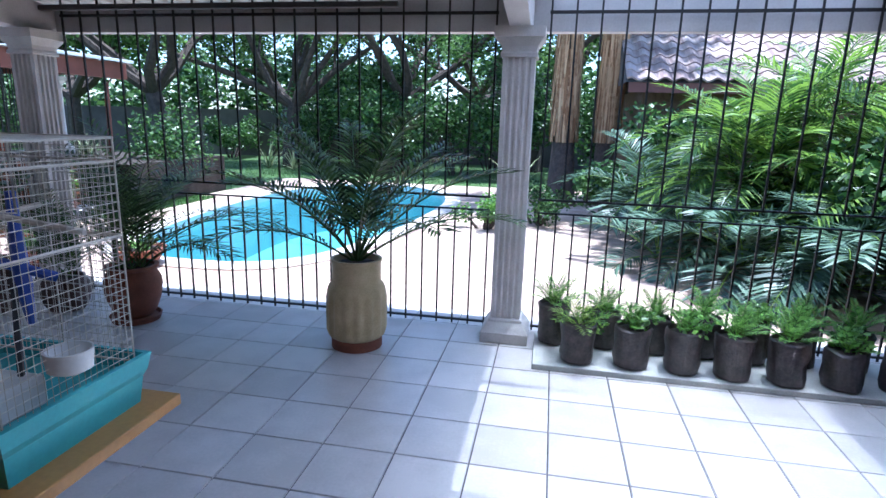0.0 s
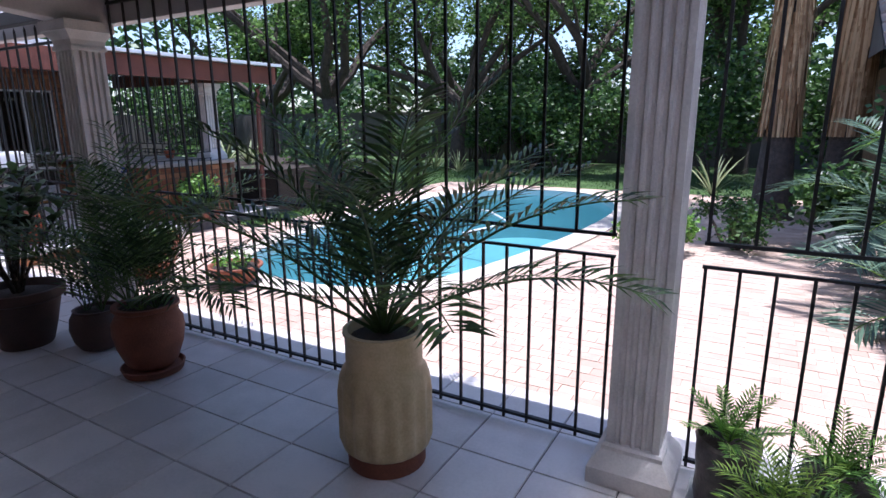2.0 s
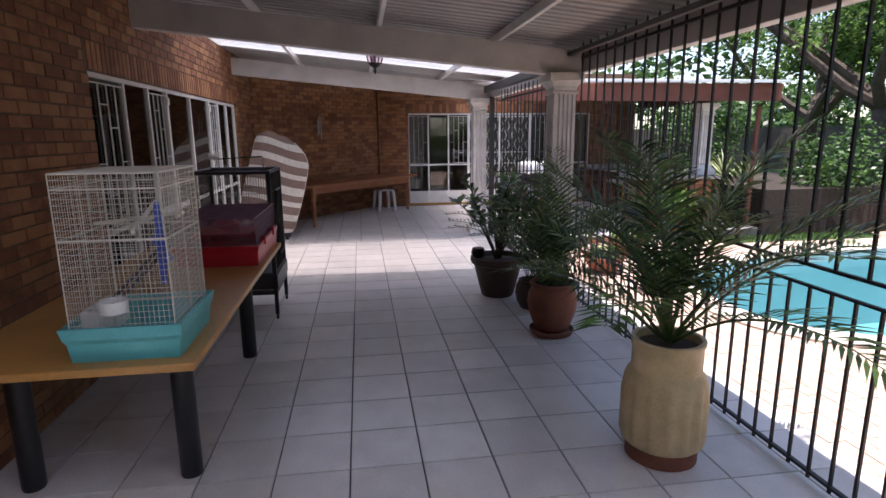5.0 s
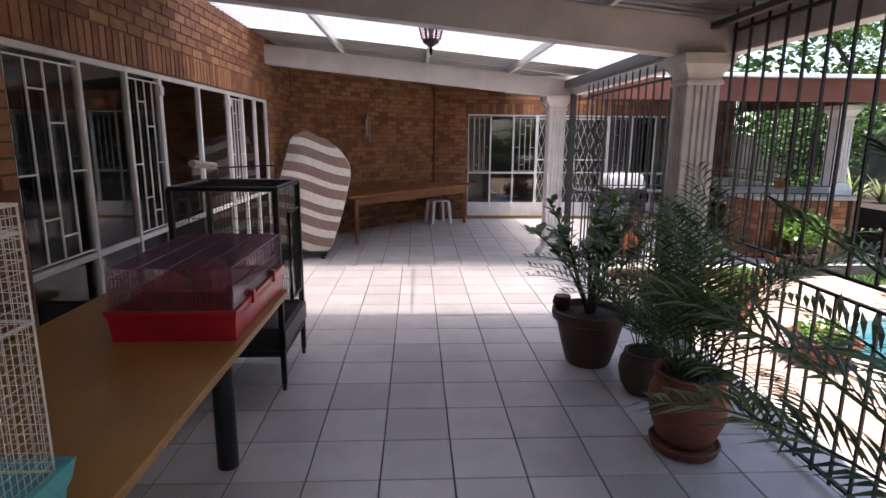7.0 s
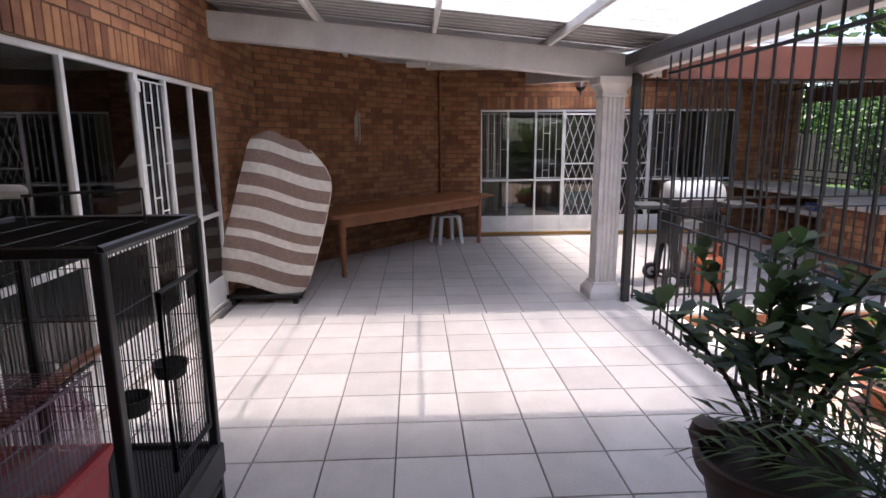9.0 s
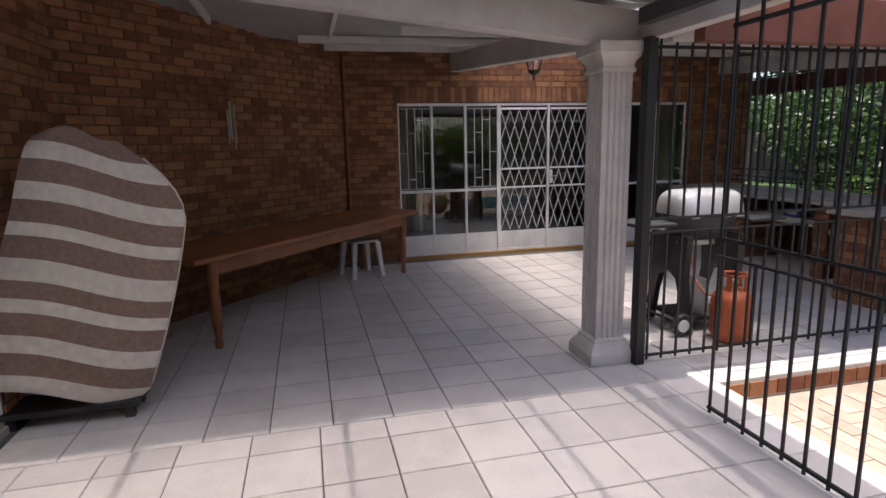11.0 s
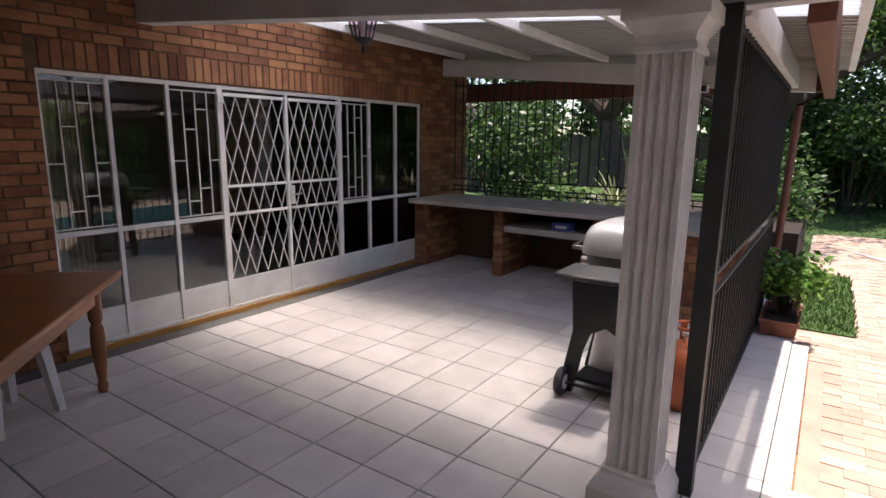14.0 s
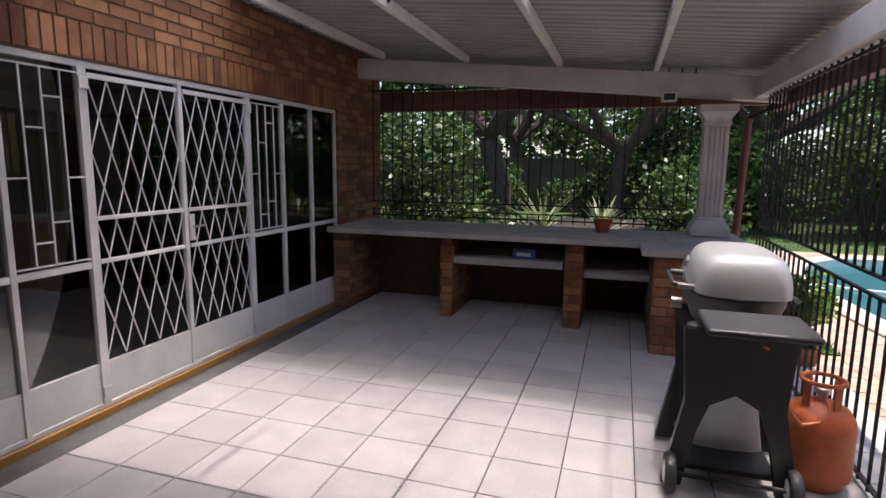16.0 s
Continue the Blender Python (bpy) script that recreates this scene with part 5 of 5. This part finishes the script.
# ---- lanterns ----
def lantern(x, y, z, top):
    l = thing("lantern", "black hexagonal lantern hanging from the roof", "lamp", pose(x, y, z), "hanging lanterns")
    part("stem", Geo().tube([(0, 0, 0.33), (0, 0, top - z)], 0.009, 8), BLACK, l)
    part("roof_cap", Geo().lathe([(0.125, 0.25), (0.13, 0.262), (0.07, 0.31), (0.02, 0.335)], 6), BLACK, l, smooth=0)
    part("base", Geo().lathe([(0.006, -0.05), (0.014, -0.02), (0.008, 0.0), (0.055, 0.03), (0.062, 0.05)], 12), BLACK, l)
    g = Geo()
    for k in range(6):
        a = math.pi / 3 * (k + 0.5)
        g.tube([(0.06 * math.cos(a), 0.06 * math.sin(a), 0.05), (0.112 * math.cos(a), 0.112 * math.sin(a), 0.25)], 0.006, 5)
    part("lantern_frame", g, BLACK, l)
    p = part("pane", Geo().lathe([(0.057, 0.05), (0.108, 0.25)], 6), CLEARPL, l, smooth=0)
    part("bulb", Geo().lathe([(0.012, 0.05), (0.012, 0.09), (0.028, 0.13), (0.028, 0.15), (0.012, 0.175)], 14), PLAST, l, "unlit white bulb")


lantern(-3.15, 1.66, 2.26, roof_z(1.66) - 0.08)
lantern(-8.6, 3.68, 2.22, wing_z(-8.6))

wc = thing("wind_chime", "silver tube wind chime on the brick wall", "wind chime", pose(-9.05, 0.72, 0))
part("hanger", Geo().lathe([(0.045, 2.02), (0.045, 2.035), (0.006, 2.04), (0.006, 2.13)], 16), DARKWOOD, wc)
for k in range(5):
    a = k * 1.257
    part("chime_tube", Geo().tube([(0.035 * math.cos(a), 0.035 * math.sin(a), 2.01 - 0.02 * k), (0.035 * math.cos(a), 0.035 * math.sin(a), 1.66 - 0.05 * (k % 3))], 0.008, 8), STEEL, wc)
structure("trim_pipe", Geo().tube([(WALL_W + 0.03, 1.93, 0.0), (WALL_W + 0.03, 1.93, 2.7)], 0.02, 8), DARKWOOD, "dark conduit in the brick corner", "pipe")

# ---- gas grill ----
gr = thing("gas_grill", "silver-lidded gas grill on a black plastic cart", "grill", pose(-7.13, 4.54, 0, 0, 0, -90))
lid = Geo()
nv, nu = 9, 24
for j in range(nv + 1):
    f = j / nv
    s = math.cos(f * math.pi / 2) ** 0.55
    for k in range(nu):
        a = 2 * math.pi * k / nu
        ca, sa = math.cos(a), math.sin(a)
        e = 0.45
        px = math.copysign(abs(ca) ** e, ca) * 0.32 * (0.55 + 0.45 * s if j else 1)
        py = math.copysign(abs(sa) ** e, sa) * 0.21 * (0.3 + 0.7 * s if j else 1)
        lid.v.append((px, py, 0.965 + 0.19 * math.sin(f * math.pi / 2) ** 0.9))
lid.f = [(j * nu + k, j * nu + (k + 1) % nu, (j + 1) * nu + (k + 1) % nu, (j + 1) * nu + k) for j in range(nv) for k in range(nu)] + [tuple(nv * nu + k for k in range(nu))]
lid.mi = [0] * len(lid.f)
part("lid", lid, SILVER, gr, "silver domed lid", smooth=60)
part("lid_handle", Geo().tube([(-0.16, -0.22, 0.98), (-0.16, -0.29, 0.985), (0.16, -0.29, 0.985), (0.16, -0.22, 0.98)], 0.011, 8), GREYPL, gr)
part("gauge", Geo().lathe([(0.0, -0.01), (0.04, -0.008), (0.042, 0.0), (0.036, 0.008), (0.0, 0.01)], 20), STEEL, gr, "round lid thermometer").matrix_basis = pose(0, -0.225, 1.07, 72)
body = Geo().lathe([(0.62, 0.76), (0.8, 0.80), (0.96, 0.9), (1.0, 0.945), (0.9, 0.946)], 24)
ob = part("firebox", body, GREYPL, gr, "dark cast firebox")
ob.matrix_basis = Matrix.Diagonal((0.32, 0.23, 1, 1))
for sx in (-1, 1):
    part("side_table", box(sx * 0.34, sx * 0.68, -0.20, 0.20, 0.885, 0.915) if sx > 0 else box(-0.68, -0.34, -0.20, 0.20, 0.885, 0.915), GREYPL, gr, "dark folding side table", 0.012)
part("lid_rim", Geo().lathe([(1.0, 0.0), (1.03, 0.004), (1.03, 0.02), (1.0, 0.024)], 24), GREYPL, gr, "dark rim under the lid").matrix_basis = pose(0, 0, 0.943) @ Matrix.Diagonal((0.318, 0.215, 1, 1))
for sx in (-0.2, 0.2):
    part("handle_bracket", box(sx - 0.012, sx + 0.012, -0.275, -0.2, 0.972, 0.995), STEEL, gr, "steel handle bracket", 0.003)
    part("hinge", Geo().tube([(sx - 0.03, 0.22, 0.955), (sx + 0.03, 0.22, 0.955)], 0.012, 10), STEEL, gr)
part("drip_tray", box(-0.11, 0.11, -0.08, 0.08, 0.70, 0.745), STEEL, gr, "steel drip tray", 0.006)
part("regulator", Geo().lathe([(0.02, 0.0), (0.04, 0.01), (0.04, 0.03), (0.015, 0.045)], 16, at=(0.2, -0.18, 0.775)), STEEL, gr, "steel gas regulator")
part("knob", Geo().tube([(0.0, -0.23, 0.86), (0.0, -0.28, 0.86)], 0.03, 16), STEEL, gr, "steel gas knob")
for sy in (-1, 1):
    y = sy * 0.19
    g = Geo()
    left = [(-0.36, 0.02), (-0.25, 0.02), (-0.19, 0.30), (-0.13, 0.44), (0.0, 0.50), (0.0, 0.80), (-0.29, 0.80), (-0.26, 0.45)]
    for sg in (1, -1):
        pts = [(sg * px, pz) for px, pz in left]
        k = len(pts)
        vs = [(px, y - 0.02, pz) for px, pz in pts] + [(px, y + 0.02, pz) for px, pz in pts]
        g.add(vs, [tuple(range(k)), tuple(range(2 * k - 1, k - 1, -1))] + [(i, (i + 1) % k, k + (i + 1) % k, k + i) for i in range(k)])
    part("cart_frame", g, BLACK, gr, "black plastic cart side", smooth=20).matrix_basis = pose(0, 0, 0, 0, 0, 90) @ Matrix.Diagonal((0.82, 1.3, 1, 1))
part("cart_panel", Geo().tube([(0, 0.0, 0.07), (0, 0.0, 0.42)], [0.2, 0.15], 20), SILVER, gr, "pale grey cart shield").matrix_basis = Matrix.Diagonal((0.25, 1.0, 1, 1))
part("axle", Geo().tube([(0.3, -0.27, 0.09), (0.3, 0.27, 0.09)], 0.012, 8).box(-0.25, 0.25, -0.2, 0.2, 0.10, 0.125), BLACK, gr)
for y in (-0.26, 0.26):
    w = part("wheel", Geo().lathe([(0.03, -0.025), (0.085, -0.025), (0.095, -0.012), (0.095, 0.012), (0.085, 0.025), (0.03, 0.025)], 28), GREYPL, gr, "ribbed black wheel")
    w.matrix_basis = pose(0.30, y, 0.095, 90)
    part("hub", Geo().lathe([(0.0, -0.03), (0.05, -0.028), (0.055, 0.0), (0.05, 0.028), (0.0, 0.03)], 16), PLAST, w, "pale wheel hub")

cy = thing("gas_cylinder", "orange steel gas cylinder with guard ring", "gas cylinder", pose(-6.70, 4.55, 0))
part("body", Geo().lathe([(0.11, 0.0), (0.125, 0.012), (0.125, 0.03), (0.15, 0.06), (0.155, 0.09), (0.155, 0.30), (0.148, 0.35), (0.12, 0.395), (0.07, 0.42), (0.03, 0.43)], 36), ORANGE, cy)
part("valve", Geo().lathe([(0.02, 0.42), (0.02, 0.46), (0.035, 0.465), (0.035, 0.49), (0.015, 0.5)], 16), STEEL, cy, "steel valve")
g = Geo()
for k in range(4):
    a = k * 1.57 + 0.5
    g.box(-0.02, 0.02, -0.004, 0.004, 0.40, 0.53, Matrix.Rotation(a, 4, "Z") @ Matrix.Translation((0, 0.088, 0)))
g.tube([(0.092 * math.cos(k * math.pi / 12), 0.092 * math.sin(k * math.pi / 12), 0.53) for k in range(25)], 0.011, 8, cap=False)
part("guard_ring", g, ORANGE, cy)
gh = part("gas_hose", Geo().tube([(-7.15, 4.30, 0.80), (-7.02, 4.27, 0.74), (-6.93, 4.33, 0.66), (-6.9, 4.36, 0.45), (-6.82, 4.40, 0.35), (-6.74, 4.42, 0.36), (-6.69, 4.47, 0.42), (-6.70, 4.54, 0.475)], 0.008, 8), HOSE)
tagged(gh, "orange rubber gas hose from grill to cylinder", "hose")

# ---- braai counter ----
CT = 0.88
ct = thing("counter", "face-brick outdoor counter with thick concrete top", "counter", pose(0, 0, 0))
part("countertop", box(WALL_W, -7.28, 6.72, 7.75, CT - 0.055, CT), CONC, ct, "screeded concrete top", 0.006)
part("countertop", box(-7.50, -6.58, 6.25, 6.716, CT - 0.055, CT).box(-7.276, -6.58, 6.72, 7.75, CT - 0.055, CT), CONC, ct, "screeded concrete top", 0.006)
part("shelf", box(-9.26, -8.18, 6.85, 7.6, 0.56, 0.63), CONC, ct, "concrete shelf", 0.006)
part("shelf", box(-7.98, -7.36, 6.85, 7.6, 0.50, 0.56), CONC, ct, "concrete shelf", 0.006)
part("back_wall", box(WALL_W, -6.6, 7.66, 7.74, 0, CT - 0.06), MORTAR, ct, "dark back wall")
COUNTER_PIERS = [(WALL_W + 0.01, -10.42, 6.85, 7.6), (-9.40, -9.28, 6.85, 7.6), (-8.16, -8.0, 6.85, 7.6), (-7.40, -6.62, 6.32, 7.6)]
bx = tagged(part("box", box(-8.68, -8.46, 6.95, 7.1, 0.63, 0.72).box(-8.64, -8.5, 6.945, 6.95, 0.655, 0.69, mi=1), [BLUE, PLAST], None, "", 0.006), "blue plastic box with white label on the shelf", "box")
fp = tagged(part("flower_pot", Geo().lathe([(0.06, 0), (0.085, 0.1), (0.095, 0.105), (0.095, 0.13), (0.08, 0.13), (0.07, 0.1)], 20, at=(-7.85, 7.4, CT)), ORANGE), "small orange flower pot on the counter", "pot")
fl = thing("floodlight", "small white floodlight on the end beam", "lamp", pose(-7.3, 7.44, 2.20))
part("housing", box(-0.07, 0.07, -0.03, 0.04, -0.04, 0.05), PLAST, fl, bevel=0.006)
part("lens", box(-0.05, 0.05, -0.034, -0.03, -0.025, 0.035), GREYPL, fl)


# ---- small planters outside the fence ----
for i, (x, y) in enumerate([(-4.3, 4.6), (-3.3, 4.9), (-5.2, 5.3)]):
    q = thing("bowl_planter", "low terracotta bowl planter with green leaves on the paving", "potted plant", pose(x, y, OUT_Z + 0.02), "bowl planters")
    part("pot", Geo().lathe([(0.14, 0), (0.2, 0.05), (0.26, 0.17), (0.28, 0.18), (0.28, 0.2), (0.25, 0.2), (0.22, 0.15)], 28), REDPOT, q, "terracotta bowl")
    soil(q, 0.235, 0.17)
    g = Geo()
    leaf_cloud(g, (0, 0, 0.24), 0.2, 220, 0.06, 0.5, 300 + i)
    part("leaves", g, BRIGHT, q, "fresh green leaves", smooth=0)

# ---- pieces: bricks, tiles, pavers ----
BL, BH, GAP = 0.212, 0.067, 0.010
brick_mesh = Geo().add([(0, -0.002, 0), (BL, -0.002, 0), (BL, -0.002, BH), (0, -0.002, BH), (0.003, 0.007, 0.003), (BL - 0.003, 0.007, 0.003), (BL - 0.003, 0.007, BH - 0.003), (0.003, 0.007, BH - 0.003)], [(7, 6, 5, 4), (0, 4, 5, 1), (1, 5, 6, 2), (2, 6, 7, 3), (3, 7, 4, 0)]).mesh("brick", BRICK, 0)


def brick_face(g, m, u0, u1, z0, z1):
    e = 0.003
    vs = [(u0, -0.002, z0), (u1, -0.002, z0), (u1, -0.002, z1), (u0, -0.002, z1), (u0 + e, 0.007, z0 + e), (u1 - e, 0.007, z0 + e), (u1 - e, 0.007, z1 - e), (u0 + e, 0.007, z1 - e)]
    g.add([m @ Vector(v) for v in vs], [(7, 6, 5, 4), (0, 4, 5, 1), (1, 5, 6, 2), (2, 6, 7, 3), (3, 7, 4, 0)])


def lay_bricks(wall, m, length, z1, holes, near, soldier=None):
    """Courses of bricks on a wall's face; whole bricks with u in near are objects, the rest one mesh."""
    g = Geo()
    count = 0
    rows = int(z1 / (BH + GAP))
    every = list(holes)
    if soldier:
        every.append((soldier[0], soldier[1], soldier[2], soldier[2] + 0.204))
        n = int((soldier[1] - soldier[0]) / (BH + GAP))
        for k in range(n):
            u = soldier[0] + k * (BH + GAP)
            brick_face(g, m, u + 0.004, u + BH + 0.004, soldier[2] + 0.004, soldier[2] + 0.200)
    for j in range(rows):
        z = 0.004 + j * (BH + GAP)
        u = -(BL + GAP) * 0.5 * (j % 2)
        while u < length:
            spans = [(max(u, 0.0), min(u + BL, length))]
            for h in every:
                if z + BH > h[2] and z < h[3]:
                    nxt = []
                    for a, b in spans:
                        if h[0] > a:
                            nxt.append((a, min(b, h[0] - 0.003)))
                        if h[1] < b:
                            nxt.append((max(a, h[1] + 0.003), b))
                    spans = [q for q in nxt if q[1] > q[0]]
            for a, b in spans:
                if b - a < 0.03:
                    continue
                if b - a > BL - 1e-4 and near[0] < a < near[1] and near[2] < z < near[3] and count < 290:
                    ob = new("brick", brick_mesh)
                    ob.parent = wall
                    ob.matrix_basis = m @ pose(a, 0, z)
                    count += 1
                else:
                    brick_face(g, m, a, b, z, z + BH)
            u += BL + GAP
    tagged(part("bricks", g, BRICK_J, wall, smooth=0), kind="stuff")


lay_bricks(south, M_S, L_S, 2.86, [(8 + W1B, 8 + W1A, 0, WIN_Z1), (8 + DOOR_A, 8 + DOOR_B, 0, 2.2)], (0.5, 7.5, 2.2, 2.8), (8 + W1B - 0.05, 8 + W1A + 0.05, WIN_Z1 + 0.006))
lay_bricks(diag, M_D, L_D, 2.9, [], (0.3, 3.2, 0.9, 2.4))
lay_bricks(west, M_W, L_W, 2.8, [(8.1 - W2B, 8.1 - W2A, 0, WIN_Z1)], (0.5, 6.0, 2.2, 2.75), (8.1 - W2B - 0.05, 8.1 - W2A + 0.05, WIN_Z1 + 0.006))
lay_bricks(east, M_E, L_E, 2.7, [], (0, 0, 0, 0))
# piers of the counter
for x0, x1, y0, y1 in COUNTER_PIERS:
    p = part("pier", box(x0, x1, y0, y1, 0, CT - 0.056), MORTAR, ct, smooth=0)
    g = Geo()
    for ma, L in ((Matrix.Translation((x1, y0, 0)) @ Matrix.Rotation(math.pi, 4, "Z"), x1 - x0), (Matrix.Translation((x1, y1, 0)) @ Matrix.Rotation(-math.pi / 2, 4, "Z"), y1 - y0)):
        for j in range(10):
            z = 0.006 + j * 0.081
            u = -0.11 * (j % 2)
            while u < L:
                a, b = max(u, 0), min(u + BL, L)
                if b - a > 0.02:
                    brick_face(g, ma, a, b, z, z + 0.071)
                u += BL + GAP
    tagged(part("bricks", g, BRICK_J, p, smooth=0), kind="stuff")

# floor tiles: the veranda's grid, a cut row at the wing, then the wing's own grid
TJ, e = 0.006, 0.0025


def tile_faces(w, d):
    a, b = w / 2 - TJ / 2, d / 2 - TJ / 2
    vs = [(-a, -b, -0.008), (a, -b, -0.008), (a, b, -0.008), (-a, b, -0.008), (-a + e, -b + e, 0), (a - e, -b + e, 0), (a - e, b - e, 0), (-a + e, b - e, 0)]
    return vs, [(4, 5, 6, 7), (0, 1, 5, 4), (1, 2, 6, 5), (2, 3, 7, 6), (3, 0, 4, 7)]


veranda_x = [-6.18] + [-0.84 - 0.366 * k for k in range(14, -17, -1)]
wing_x = [-6.82 - 0.36 * k for k in range(11, -1, -1)] + [-6.49, -6.18]
veranda_y = [1.745 + 0.366 * k for k in range(-6, 7)]
wing_y = [2.51 + 0.352 * k for k in range(-9, 17)]
g = Geo()
count = 0
shapes = {}
for xs, ys in ((wing_x, wing_y), (veranda_x, veranda_y)):
    for x0, x1 in zip(xs, xs[1:]):
        for y0, y1 in zip(ys, ys[1:]):
            if x1 > WALL_E or x0 < WALL_W - 0.15 or y0 < WALL_S - 0.25 or y1 > 8.25:
                continue
            if y1 > EDGE_N + 0.1 and x1 > -6.12:
                continue
            x, y = (x0 + x1) / 2, (y0 + y1) / 2
            w, d = round(x1 - x0, 3), round(min(y1, EDGE_N if x1 > -6.12 else y1) - y0, 3)
            y = y0 + d / 2
            vs, fs = tile_faces(w, d)
            if -8.6 < x < 1.9 and 0.4 < y < 3.3 and count < 300:
                if (w, d) not in shapes:
                    shapes[(w, d)] = Geo().add(vs, fs).mesh("tile", TILE, 0)
                ob = new("tile", shapes[(w, d)])
                ob.parent = floor
                ob.location = (x, y, 0)
                count += 1
            else:
                g.add([(x + a, y + b, c) for a, b, c in vs], fs)
tagged(part("tiles", g, TILE_J, floor, smooth=0), kind="stuff")

# clay pavers round the pool
paver_mesh = Geo().box(-0.1085, 0.1085, -0.0535, 0.0535, -0.02, 0.0).mesh("paver", PAVER, 0)
g = Geo()
count = 0
for i in range(-28, 56):
    for j in range(0, 98):
        x, y = -0.0 + i * 0.222 + (0.111 if j % 2 else 0) - 0.5, 3.98 + j * 0.112
        if not (-6.1 < x < 5.9) or y > 14.5 or (x > 3.2 and y > 6):
            continue
        dx, dy = x - POOL_C.x, y - POOL_C.y
        a = math.atan2(dy / 4.6, dx / 2.35)
        if (dx / 2.72) ** 2 + (dy / 4.68) ** 2 < 0.86:
            continue
        if (pool_edge(a, 0.30) - POOL_C).length > math.hypot(dx, dy):
            continue
        if x < -5.89 and y < 6.4 or x < -5.8 and 7.2 < y < 10.3:
            continue
        zz = OUT_Z + rng.uniform(-0.0015, 0.0015)
        if -3.4 < x < 1.2 and y < 5.4 and count < 290:
            ob = new("paver", paver_mesh)
            ob.parent = terrace
            ob.location = (x, y, zz)
            count += 1
        else:
            g.box(x - 0.1085, x + 0.1085, y - 0.0535, y + 0.0535, zz - 0.02, zz)
tagged(part("pavers", g, PAVER_J, terrace, smooth=0), kind="stuff")
